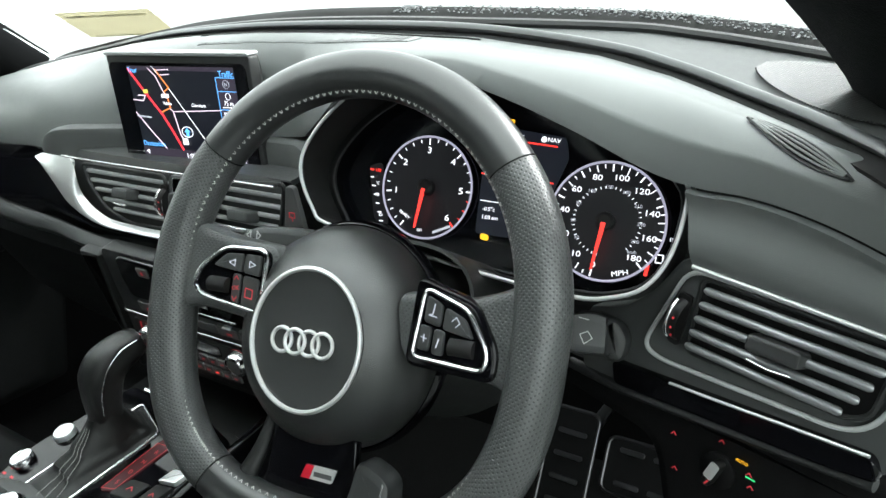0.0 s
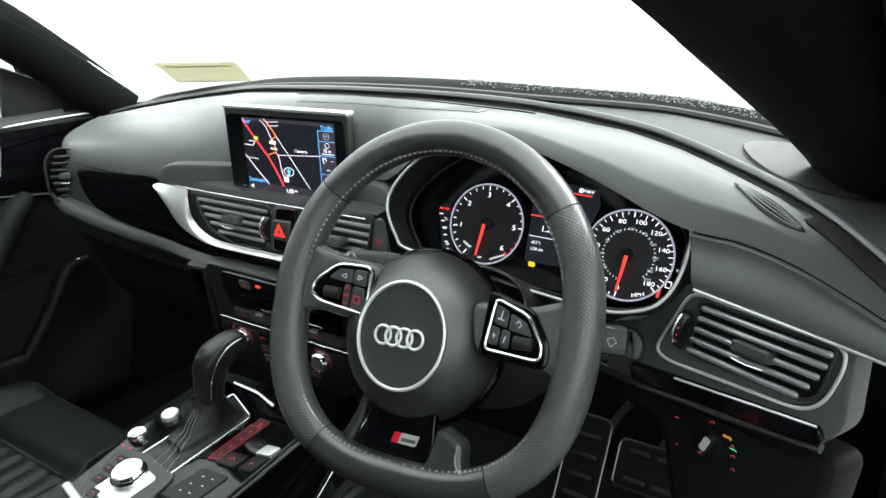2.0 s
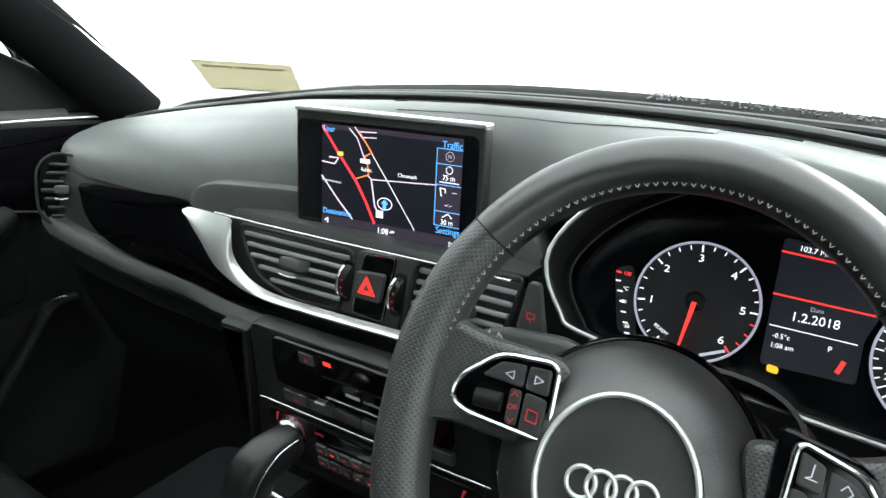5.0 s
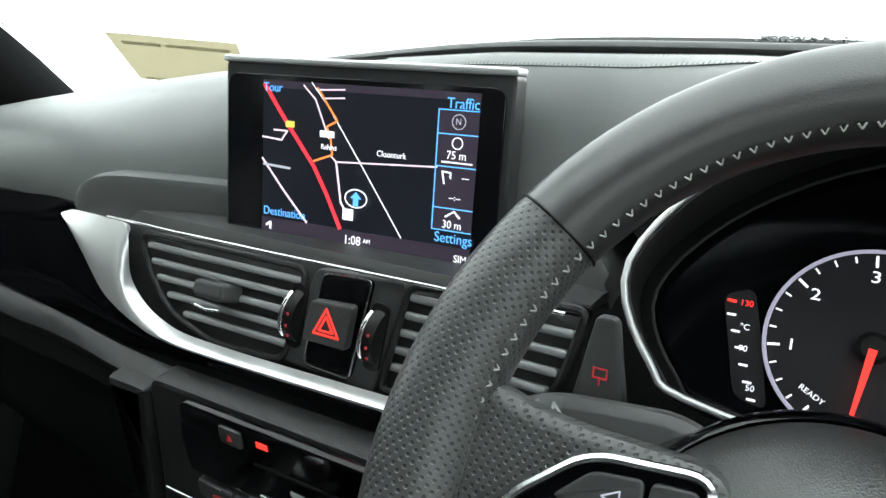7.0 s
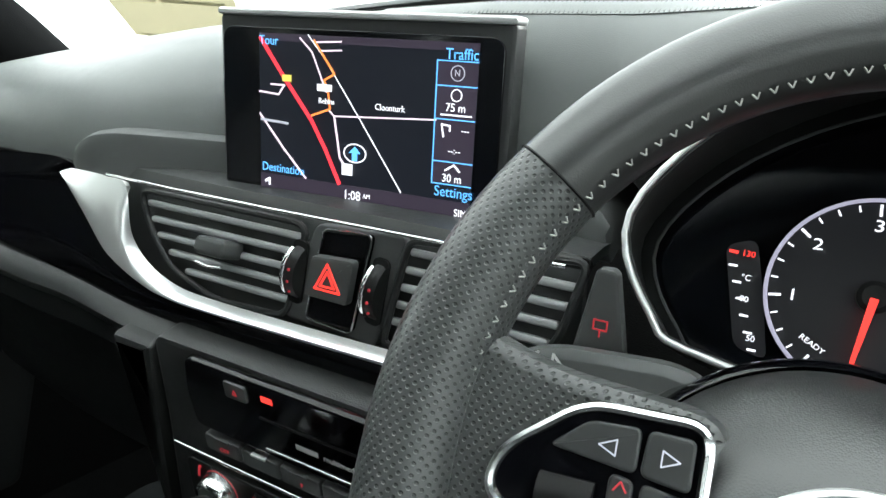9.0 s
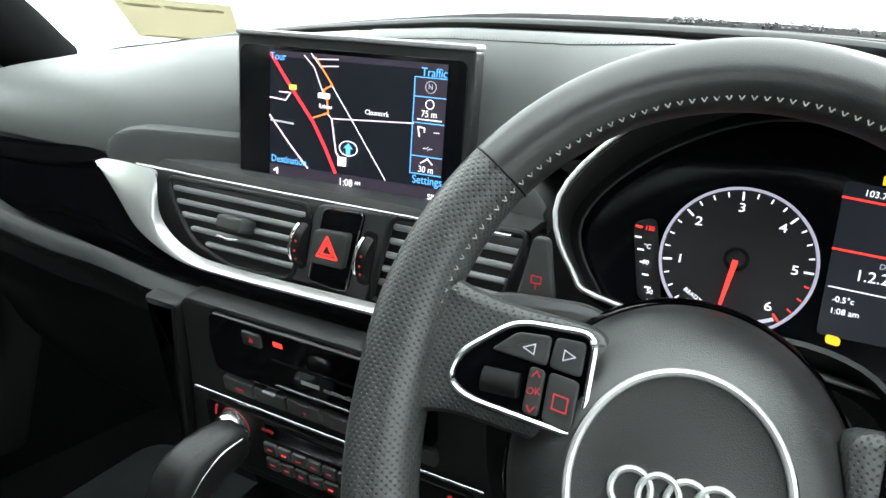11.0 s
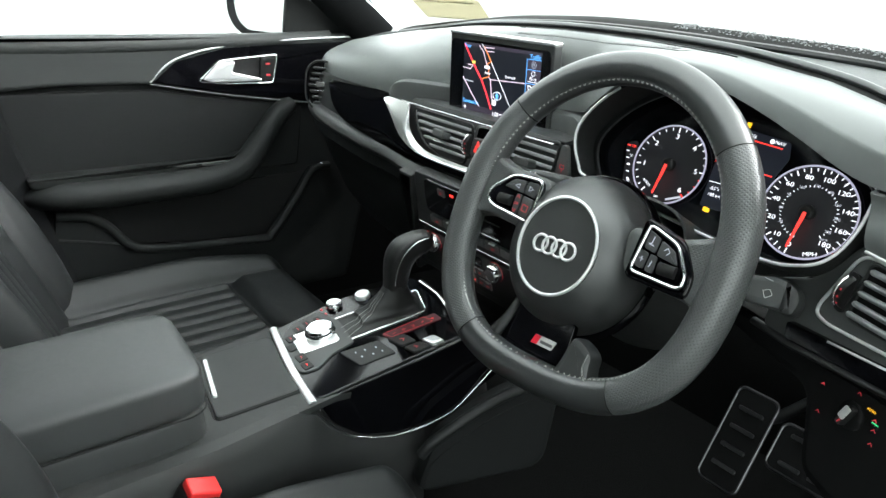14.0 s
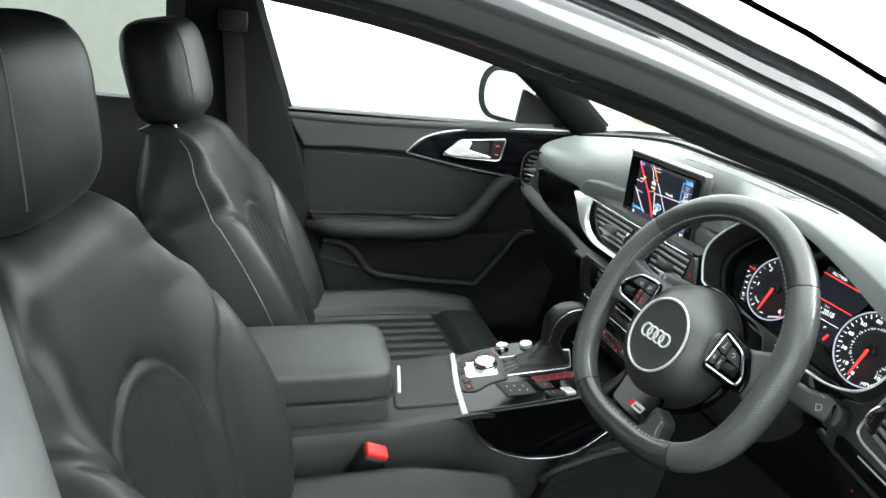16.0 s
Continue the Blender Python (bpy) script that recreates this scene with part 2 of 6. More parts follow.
def ring_bar(poly, r, z, flat=1.0, seg=8):
    return tube([(p[0], p[1], z) for p in poly], r, closed=True, seg=seg, flat=flat, up=(0, 0, 1))


def lathe(profile, n=48, bm=None, m=None, sx=1.0, sy=1.0, wobble=0.0):
    """The profile of (radius, height) turned about z."""
    bm, m = bm or bmesh.new(), m or Matrix()
    loops = []
    for r, z in profile:
        if r < 1e-6:
            loops.append([bm.verts.new(m @ Vector((0, 0, z)))])
        else:
            loops.append([bm.verts.new(m @ Vector((r * (1 + (wobble if k % 2 else 0)) * sx * math.cos(2 * math.pi * k / n), r * (1 + (wobble if k % 2 else 0)) * sy * math.sin(2 * math.pi * k / n), z))) for k in range(n)])
    for a, b in zip(loops, loops[1:]):
        for k in range(n):
            if len(a) == 1 and len(b) == 1:
                continue
            if len(a) == 1:
                bm.faces.new((a[0], b[k], b[(k + 1) % n]))
            elif len(b) == 1:
                bm.faces.new((a[k], a[(k + 1) % n], b[0]))
            else:
                bm.faces.new((a[k], a[(k + 1) % n], b[(k + 1) % n], b[k]))
    return bm


def skin(rows, bm=None, thick=0.0, closed=False):
    """A sheet over rows of points; thick: a back at that distance along -normal, with edges."""
    bm = bm or bmesh.new()
    v = [[bm.verts.new(p) for p in row] for row in rows]
    faces = []
    for a, b in zip(v, v[1:]):
        m = len(a)
        for k in range(m if closed else m - 1):
            faces.append(bm.faces.new((a[k], a[(k + 1) % m], b[(k + 1) % m], b[k])))
    if thick:
        bm.normal_update()
        geo = bmesh.ops.solidify(bm, geom=faces, thickness=thick)
    return bm


def box(w, d, h, m=None, bm=None, bevel=0.004, n=2):
    bm2 = bmesh.new()
    bmesh.ops.create_cube(bm2, size=1.0, matrix=Matrix.Diagonal((w, d, h, 1)))
    if bevel:
        bmesh.ops.bevel(bm2, geom=bm2.edges[:], offset=bevel, segments=n, affect="EDGES", profile=0.6)
    bm2.transform(m or Matrix())
    if bm is None:
        return bm2
    me = bpy.data.meshes.new("tmp")
    bm2.to_mesh(me)
    bm.from_mesh(me)
    bm2.free(), bpy.data.meshes.remove(me)
    return bm


def words(name, text, size, m, material, parent, align="CENTER", squeeze=1.0):
    """Raised lettering as a mesh of its own."""
    cu = bpy.data.curves.new(name, "FONT")
    cu.body, cu.size, cu.align_x, cu.align_y, cu.extrude = text, size, align, "CENTER", 0.0001
    cu.resolution_u = 3
    tmp = bpy.data.objects.new(name, cu)
    me = bpy.data.meshes.new_from_object(tmp)
    bpy.data.objects.remove(tmp), bpy.data.curves.remove(cu)
    me.transform(m @ Matrix.Diagonal((squeeze, 1, 1, 1)))
    me.materials.clear()
    me.materials.append(material)
    ob = new(name, me)
    ob.parent = parent
    return ob


def flat(poly, z, material, name, parent, depth=0.0003, label=""):
    return part(name, slab(poly, depth, z0=z), material, parent, label)


def stroke(pts, w, z, depth=0.0003, bm=None):
    """A flat band along a line."""
    bm = bm or bmesh.new()
    pts = [Vector((p[0], p[1])) for p in pts]
    for a, b in zip(pts, pts[1:]):
        d = (b - a).normalized()
        n = Vector((-d.y, d.x)) * w / 2
        a2, b2 = a - d * w * 0.3, b + d * w * 0.3
        slab([a2 + n, a2 - n, b2 - n, b2 + n], depth, bm=bm, z0=z)
    return bm
# ---- the setting: ground, car floor, roof, pillars, glass ----
def structure(ob, label):
    return tagged(ob, label, kind="structure")


structure(link("ground", box(60, 60, 0.1, Matrix.Translation((0, 0, -0.05)), bevel=0), FLOOR_PAINT), "pale painted workshop floor under the car")
structure(link("floor", box(1.62, 2.6, 0.05, Matrix.Translation((0.04, -0.4, 0.245)), bevel=0.01), CARPET), "black carpeted car floor")

# grey mat on black carpet: light on the floor put into its colour
tagged(link("floor_mat", slab(rounded(0.42, 0.40, 0.05), 0.012, 0.004, m=pose(-0.40, 0.33, 0.272, 6)), MAT), "carpet mat in the passenger footwell, its dark grey lifted for the light on it", "floor mat")

# bulkhead and footwell walls under the dashboard
structure(link("wall_bulkhead", box(1.6, 0.04, 0.72, Matrix.Translation((0.04, 0.72, 0.62)), bevel=0.01), CARPET), "black trimmed bulkhead behind the footwells")

# windscreen lip: ridges that sweep from door to door
LIP = [(-0.66, 0.36, 0.968), (-0.56, 0.34, 0.986), (-0.46, 0.36, 1.004), (-0.36, 0.37, 1.021), (-0.2, 0.345, 1.041), (-0.03, 0.30, 1.053), (0.1, 0.27, 1.059), (0.25, 0.262, 1.060), (0.39, 0.252, 1.056), (0.51, 0.247, 1.042), (0.57, 0.242, 1.028), (0.622, 0.224, 1.014), (0.68, 0.182, 1.002), (0.73, 0.122, 0.993), (0.79, 0.02, 0.98)]


def lip_line(out, rise):
    """A line along the windscreen foot, so far outside the dash edge and so much above it."""
    pts = smooth_path(LIP, 6)
    res = []
    for i, p in enumerate(pts):
        d = (pts[min(len(pts) - 1, i + 1)] - pts[max(0, i - 1)]).normalized()
        n = Vector((-d.y, d.x, 0)).normalized()
        wide = max(0.0, min(1.0, (p.x - 0.34) / 0.34))
        wide = wide * wide * (3 - 2 * wide) * (out > 0.02)
        res.append(p + n * (out + 0.075 * wide) + Vector((0, 0, rise + 0.016 * wide)))
    return res


structure(link("trim_windscreen_joint", skin([lip_line(-0.008, -0.007), lip_line(0.006, -0.002)], thick=0.003), RUBBER), "dark joint along the dash top")
structure(link("trim_windscreen_inner", tube(lip_line(0.008, 0.002), 0.0055, flat=0.8, seg=10), SATIN), "satin ridge of trim along the windscreen base")
structure(link("trim_windscreen_band", skin([lip_line(0.010, -0.002), lip_line(0.0205, 0.0), lip_line(0.034, 0.001)], thick=0.004), BAND), "grey band along the windscreen base")
bm = bmesh.new()
p0, p1 = lip_line(0.012, 0.002), lip_line(0.034, 0.004)
idx = [i for i in range(len(p0)) if 0.60 < p0[i].x < 0.73]
for i in idx[:-1]:
    for k in range(5):
        a, b = p0[i].lerp(p0[i + 1], k / 5), p1[i].lerp(p1[i + 1], k / 5)
        w = math.sin(math.pi * (idx.index(i) + k / 5) / (len(idx) - 1)) ** 0.5
        tube([a.lerp(b, 0.5 - 0.40 * w), a.lerp(b, 0.5 + 0.40 * w)], 0.0010, bm=bm, seg=4)
structure(link("trim_speaker_grille", bm, BAND), "fine ribbed speaker grille in the dash corner")
structure(link("trim_windscreen_outer", tube(lip_line(0.034, 0.004), 0.006, flat=0.8, seg=8), SOFT_DARK), "dark ridge of trim along the windscreen base")
structure(link("trim_windscreen_seal", skin([lip_line(0.036, 0.0), lip_line(0.05, 0.012), lip_line(0.066, 0.016), lip_line(0.09, -0.03), lip_line(0.2, -0.12)], thick=0.006), RUBBER), "black cowl and seal outside the windscreen")

# frost lying along the foot of the windscreen, driver's half
rng = random.Random(4)
bm = bmesh.new()
a, b = lip_line(0.046, 0.0115), lip_line(0.066, 0.0175)
for _ in range(850):
    i = int(len(a) * min(0.93, max(0.50, rng.gauss(0.64, 0.12))))
    i = min(i, len(a) - 2)
    t, s = rng.random(), rng.random() ** 1.6
    p = a[i].lerp(a[i + 1], t).lerp(b[i].lerp(b[i + 1], t), 1 - s)
    r = rng.uniform(0.0004, 0.0013)
    bmesh.ops.create_icosphere(bm, subdivisions=1, radius=r, matrix=Matrix.Translation(p) @ Matrix.Rotation(rng.random() * 6, 4, "Z") @ Matrix.Diagonal((1.6, 1, 0.6, 1)))
tagged(link("frost", bm, FROST), "white flecks of frost along the windscreen foot", "frost", kind="stuff")


def pillar(name, foot, mid, top, side, label):
    path = smooth_path([foot, mid, top], 8)
    ob = link(name, tube(path, [0.05 + 0.0 * i for i in range(len(path))], seg=14, flat=0.55, up=(side, 0, 0.5)), HEADLINER)
    return structure(ob, label)


pillar("trim_pillar_passenger", (-0.712, 0.43, 0.965), (-0.680, 0.11, 1.193), (-0.635, -0.28, 1.323), -1, "black cloth-covered windscreen pillar, passenger side")
inner = smooth_path([(0.715, 0.42, 0.93), (0.690, 0.22, 1.03), (0.637, -0.01, 1.134), (0.612, -0.10, 1.176), (0.602, -0.23, 1.212), (0.595, -0.34, 1.242)], 5)
outer = smooth_path([(0.83, 0.46, 0.86), (0.80, 0.22, 0.99), (0.785, 0.02, 1.10), (0.775, -0.10, 1.165), (0.77, -0.25, 1.215), (0.765, -0.42, 1.255)], 5)
structure(link("trim_pillar_driver", skin([[a.lerp(b, k / 5) + Vector((0, -0.02, -0.012)) * math.sin(math.pi * k / 5) for k in range(6)] for a, b in zip(inner, outer)], thick=0.02), HEADLINER), "black cloth-covered windscreen pillar, driver side")

roof = skin([[(x, y, 1.285 + 0.05 * (1 - ((x - 0.05) / 0.72) ** 2) - (0.03 if y < -1.4 else 0)) for x in [-0.66 + 0.142 * k for k in range(11)]] for y in (-0.30, -0.5, -0.9, -1.3, -1.8)], thick=0.03)
structure(link("ceiling", roof, HEADLINER), "black cloth roof lining")
structure(link("trim_roof_rail_passenger", tube(smooth_path([(-0.66, -0.28, 1.27), (-0.67, -0.7, 1.29), (-0.67, -1.6, 1.27)], 5), 0.04, flat=0.8), HEADLINER), "black roof rail above the passenger doors")
# door frame over the open driver's door: painted outside, rubber seal, black inside
RAIL = [(0.83, 0.40, 0.90), (0.80, 0.12, 1.045), (0.785, -0.118, 1.165), (0.78, -0.27, 1.212), (0.78, -0.40, 1.245), (0.775, -0.56, 1.272), (0.77, -0.9, 1.29), (0.76, -1.6, 1.27)]
structure(link("trim_roof_rail_driver", tube(smooth_path(RAIL, 8), 0.024, flat=0.95), PAINT), "dark grey painted roof rail over the open door")
structure(link("trim_roof_gutter", tube(smooth_path([(x - 0.02, y, z + 0.03) for x, y, z in RAIL], 8), 0.016, flat=0.7), GLOSS), "gloss black strip along the roof edge")
structure(link("trim_roof_outer", tube(smooth_path([(x - 0.05, y, z + 0.05) for x, y, z in RAIL], 8), 0.028, flat=0.7), PAINT), "dark grey painted roof edge")
structure(link("trim_door_seal", tube(smooth_path([(x - 0.022, y - 0.004, z - 0.018) for x, y, z in RAIL], 8), 0.010), RUBBER), "black rubber seal of the open door frame")
# B pillars
structure(link("trim_b_pillar_passenger", skin([[(-0.752, y, z), (-0.722, y - 0.015, z), (-0.700, y - 0.09, z), (-0.70, -0.70, z), (-0.74, -0.74, z)] for z, y in ((0.30, -0.255), (0.48, -0.322), (0.66, -0.374), (0.82, -0.418), (0.97, -0.464), (1.15, -0.525), (1.31, -0.575))], thick=0.02), HEADLINER), "dark cloth-covered centre pillar with the seat belt")
structure(link("wall_workshop", box(0.1, 9.0, 5.0, pose(-7.0, -5.8, 2.5), bevel=0.02), DULL_WALL), "pale greenish workshop wall beyond the rear window")
# added out of view to cut low light through the open door
structure(link("wall_light_block", box(0.1, 14.0, 1.8, pose(5.5, -2.5, 0.9), bevel=0.02), DULL_WALL), "unseen wall added on the open door's side to block low light")
structure(link("trim_b_pillar_driver", box(0.09, 0.12, 1.05, pose(0.855, -0.690, 0.78, 11, 0, 0), bevel=0.03, n=4), PAINT_GLARE), "painted centre pillar beside the driver's seat, reflected glare put into its grey")
structure(link("trim_sill_driver", box(0.10, 1.5, 0.12, pose(0.83, -0.15, 0.36), bevel=0.025), PAINT), "painted door sill")


wrows = []
for k in range(7):
    t = k / 6
    row = []
    for p in lip_line(0.10, 0.005)[::4]:
        q = Vector((0.05 + (p.x - 0.05) * 0.78, -0.30 + 0.05 * (1 - ((p.x - 0.05) / 0.7) ** 2), 1.30))
        row.append(p.lerp(q, t) + Vector((0, 0.05 * math.sin(math.pi * t), 0.03 * math.sin(math.pi * t))))
    wrows.append(row)
ob = link("window_windscreen", skin(wrows, thick=0.004), GLASS)
ob.visible_shadow = False
structure(ob, "clear curved windscreen")

# closed sides below the windows, and an added full-height back that blocks light
structure(link("wall_kick_passenger", box(0.04, 0.75, 0.72, pose(-0.775, 0.40, 0.61), bevel=0.01), CARPET), "black carpeted kick panel, passenger side")
structure(link("wall_kick_driver", box(0.04, 0.42, 0.66, pose(0.845, 0.52, 0.60), bevel=0.01), CARPET), "black carpeted kick panel, driver side")
structure(link("wall_side_passenger", box(0.03, 1.5, 0.72, pose(-0.80, -0.35, 0.58), bevel=0.01), PAINT), "outer skin of the passenger side")
structure(link("wall_side_driver", box(0.05, 1.1, 0.72, pose(0.83, -1.38, 0.60), bevel=0.02), PAINT), "closed rear side behind the driver's seat")
structure(link("wall_rear_block", box(1.62, 0.05, 1.08, pose(0.04, -1.93, 0.78), bevel=0.02), CARPET), "black unseen back wall, raised to the roof to block light from behind")
# ---- dashboard ----
dash = thing("dashboard", "black soft-touch car dashboard with gloss black and aluminium trim", "dashboard")


def ramp(x, table):
    """A smooth curve through the table's (x, value) pairs."""
    n = len(table)
    if x <= table[0][0]:
        return table[0][1]
    for i in range(n - 1):
        (x0, v0), (x1, v1) = table[i], table[i + 1]
        if x <= x1:
            d = (v1 - v0) / (x1 - x0)
            m0 = (v1 - table[i - 1][1]) / (x1 - table[i - 1][0]) if i else d
            m1 = (table[i + 2][1] - v0) / (table[i + 2][0] - x0) if i + 2 < n else d
            h, t = x1 - x0, (x - x0) / (x1 - x0)
            return (2 * t ** 3 - 3 * t * t + 1) * v0 + (t ** 3 - 2 * t * t + t) * h * m0 + (3 * t * t - 2 * t ** 3) * v1 + (t ** 3 - t * t) * h * m1
    return table[-1][1]


FRONT_Y = [(-0.68, 0.33), (-0.62, 0.24), (-0.55, 0.190), (-0.48, 0.168), (-0.40, 0.160), (-0.30, 0.160), (-0.20, 0.168), (-0.14, 0.195), (-0.08, 0.213), (0.18, 0.215), (0.23, 0.195), (0.28, 0.178), (0.34, 0.168), (0.52, 0.17), (0.60, 0.172), (0.65, 0.157), (0.70, 0.136), (0.755, 0.112), (0.80, 0.092)]
FRONT_Z = [(-0.68, 0.90), (-0.62, 0.912), (-0.55, 0.917), (-0.45, 0.917), (-0.25, 0.916), (-0.18, 0.919), (-0.12, 0.938), (0.0, 0.945), (0.19, 0.952), (0.23, 0.972), (0.27, 0.999), (0.31, 1.016), (0.36, 1.025), (0.41, 1.025), (0.46, 1.012), (0.52, 0.989), (0.575, 0.964), (0.61, 0.956), (0.65, 0.957), (0.70, 0.951), (0.755, 0.935), (0.80, 0.918)]


def lip_at(x):
    for a, b in zip(LIP, LIP[1:]):
        if a[0] <= x <= b[0]:
            t = (x - a[0]) / (b[0] - a[0])
            return a[1] + (b[1] - a[1]) * t, a[2] + (b[2] - a[2]) * t
    return LIP[0][1:] if x < LIP[0][0] else LIP[-1][1:]


def top_at(x, s):
    """A place on the dash top: x across, s from the front edge (0) to the windscreen (1)."""
    fy, fz = ramp(x, FRONT_Y), ramp(x, FRONT_Z)
    ly, lz = lip_at(x)
    ly, lz = max(ly - 0.006, fy + 0.02), lz - 0.004
    hood = max(0.0, 1 - abs(x - 0.42) / 0.24)
    left = max(0.0, min(1.0, (-0.12 - x) / 0.12))
    p = 2.6 - 1.1 * hood
    z = fz + (lz - fz) * (1 - (1 - s) ** p) + 0.006 * hood * math.sin(math.pi * min(1, s * 1.3))
    bulge = -0.012 * left * math.sin(math.pi * min(1.0, s * 2.2)) * (s < 0.4545)
    brow = max(0.0, min(1.0, (x - 0.24) / 0.10, (0.76 - x) / 0.12))
    brow *= brow * (3 - 2 * brow)
    t = s / 0.2222 if s < 0.2222 else max(0.0, 1 - (s - 0.2222) / 0.45)
    return Vector((x, fy + (ly - fy) * (s ** 1.3) + bulge - 0.006 * brow * t, z + 0.0038 * brow * t))


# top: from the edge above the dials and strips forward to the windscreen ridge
part("top_pad", skin([[top_at(-0.68 + 1.47 * i / 120, k / 36) for i in range(121)] for k in range(37)], thick=0.006), SOFT, dash, "dark grey grained dash top with a raised dial hood, paled for windscreen light")
part("pad_seam", tube([top_at(-0.02 + 0.42 * i / 30, 0.86 + 0.04 * i / 30) + Vector((0, 0, 0.0006)) for i in range(31)], 0.0016, seg=6, flat=0.5), RUBBER, dash, "dark joint in the dash top")

# face on the passenger side and centre, lower roll and glovebox
def face_y(x):
    return 0.168 + 0.012 * math.exp(-((x + 0.27) / 0.1) ** 2) + 3.2 * max(0.0, -0.48 - x) ** 2


def roll_shift(x):
    return 0.035 * min(1.0, max(0.0, (-0.30 - x) / 0.25))


def roll_blend(x):
    t = min(1.0, max(0.0, (x + 0.26) / 0.18))
    return t * t * (3 - 2 * t)


prof = [(0.04, 0.914), (0.02, 0.914), (0.004, 0.912), (0.0, 0.905), (0.0, 0.86), (-0.003, 0.820), (-0.015, 0.815), (-0.021, 0.809), (-0.022, 0.803), (-0.018, 0.797), (-0.010, 0.793)]
prof_mid = [(0.04, 0.914), (0.02, 0.914), (0.004, 0.912), (0.0, 0.905), (0.0, 0.86), (-0.002, 0.813), (-0.012, 0.810), (-0.022, 0.806), (-0.027, 0.800), (-0.023, 0.794), (-0.010, 0.789)]


def roll_at(x, k):
    (a, b), (c, d), t = prof[k], prof_mid[k], roll_blend(x)
    z = b + (d - b) * t
    return (x, face_y(x) + a + (c - a) * t, z + roll_shift(x) * (z < 0.9))


part("dash_face", skin([[roll_at(-0.68 + 0.0235 * i, k) for i in range(39)] for k in range(len(prof))], thick=0.006), FACE_LIT, dash, "dark dash face with a padded lower roll")
lower = [(-0.012, 0.793), (-0.008, 0.770), (0.010, 0.755), (0.03, 0.70), (0.07, 0.62), (0.12, 0.56)]
part("lower_panel", skin([[(x, face_y(x) + dy, z + roll_shift(x)) for x in [-0.68 + 0.0235 * i for i in range(25)]] for dy, z in lower], thick=0.006), DOOR_SKIN, dash, "dark lower dash panel with the glovebox")
part("roll_joint", tube([Vector(roll_at(-0.66 + 0.03 * i, 9)) + Vector((0, -0.0015, 0)) for i in range(29)], 0.0010, seg=6), RUBBER, dash, "dark joint under the lower roll")

# driver's side panels
DRV = pose(0.65, 0.160, 0.855, 85, 0, -22)


def vent_top(x):
    """The silver line above the driver's vent."""
    return 0.183 - (x - 0.602) * 0.405, 0.8975 - (x - 0.602) * 0.033


rows = []
for k in range(9):
    s = k / 8
    row = []
    for i in range(21):
        x = 0.604 + 0.010 * s + (0.193 - 0.010 * s) * i / 20
        y0, z0 = ramp(x, FRONT_Y) + 0.004, ramp(x, FRONT_Z) - 0.003
        y1, z1 = vent_top(x)
        row.append((x, y0 + (y1 - y0) * s + 0.010 * math.sin(math.pi * s) * (1 - s) - 0.014 * math.sin(math.pi * s) * s, z0 + (z1 - z0) * s))
    rows.append(row)
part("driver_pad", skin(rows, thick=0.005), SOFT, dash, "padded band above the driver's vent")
part("driver_panel", slab(soft_corners([(-0.053, 0.043), (0.120, 0.041), (0.124, -0.040), (0.106, -0.064), (-0.145, -0.094), (-0.145, -0.030), (-0.105, -0.018), (-0.076, 0.008)], 0.012), 0.03, 0.004, z0=-0.032, m=DRV), BAND, dash, "dark grey panel round the driver's vent")
part("knee_panel", slab(soft_corners([(-0.26, -0.088), (0.125, -0.070), (0.120, -0.19), (0.05, -0.215), (-0.03, -0.205), (-0.062, -0.125), (-0.24, -0.115)], 0.018), 0.05, 0.012, z0=-0.066, m=DRV @ pose(0, 0, 0, -6)), BLACK, dash, "black panel with the light switch")
part("driver_gloss_strip", slab(soft_corners([(-0.105, -0.066), (0.105, -0.044), (0.112, -0.060), (0.08, -0.066), (-0.10, -0.086)], 0.006), 0.008, 0.002, z0=-0.002, m=DRV), GLOSS, dash)
part("driver_roll", tube([DRV @ Vector(p) for p in ((-0.16, -0.094, -0.004), (-0.10, -0.091, -0.001), (0.0, -0.079, -0.001), (0.108, -0.066, -0.003))], 0.006, flat=0.8), SOFT_DARK, dash, "padded roll under the gloss strip")
part("driver_chrome_line", tube([DRV @ Vector(p) for p in ((-0.045, -0.0605, 0.006), (0.005, -0.0545, 0.007), (0.05, -0.049, 0.007), (0.104, -0.0435, 0.006))], 0.0013), SILVER, dash)
part("driver_top_line", tube([Vector((x, vent_top(x)[0] - 0.0065, vent_top(x)[1] - 0.002)) for x in (0.613, 0.65, 0.70, 0.757, 0.785)], 0.0019), SILVER, dash)

# long gloss-black inlay, and the aluminium blade that runs into the centre vents
def dash_face(x, z, out):
    return Vector((x, face_y(x) - out, z))


def strip_between(top, low, out, name, material, n=40, thick=0.006, lean=0.0):
    rows = []
    for i in range(n + 1):
        t = i / n
        a, b = smooth_at(top, t), smooth_at(low, t)
        rows.append([dash_face(a[0] + (b[0] - a[0]) * k / 4, a[1] + (b[1] - a[1]) * k / 4, out + 0.004 * math.sin(math.pi * k / 4) + lean * (k / 4 - 0.5)) for k in range(5)])
    return part(name, skin(rows, thick=thick), material, dash)


def smooth_at(pts, t):
    c = smooth_path([(p[0], p[1], 0) for p in pts], 12)
    q = t * (len(c) - 1)
    i = min(len(c) - 2, int(q))
    v = c[i].lerp(c[i + 1], q - i)
    return (v.x, v.y)


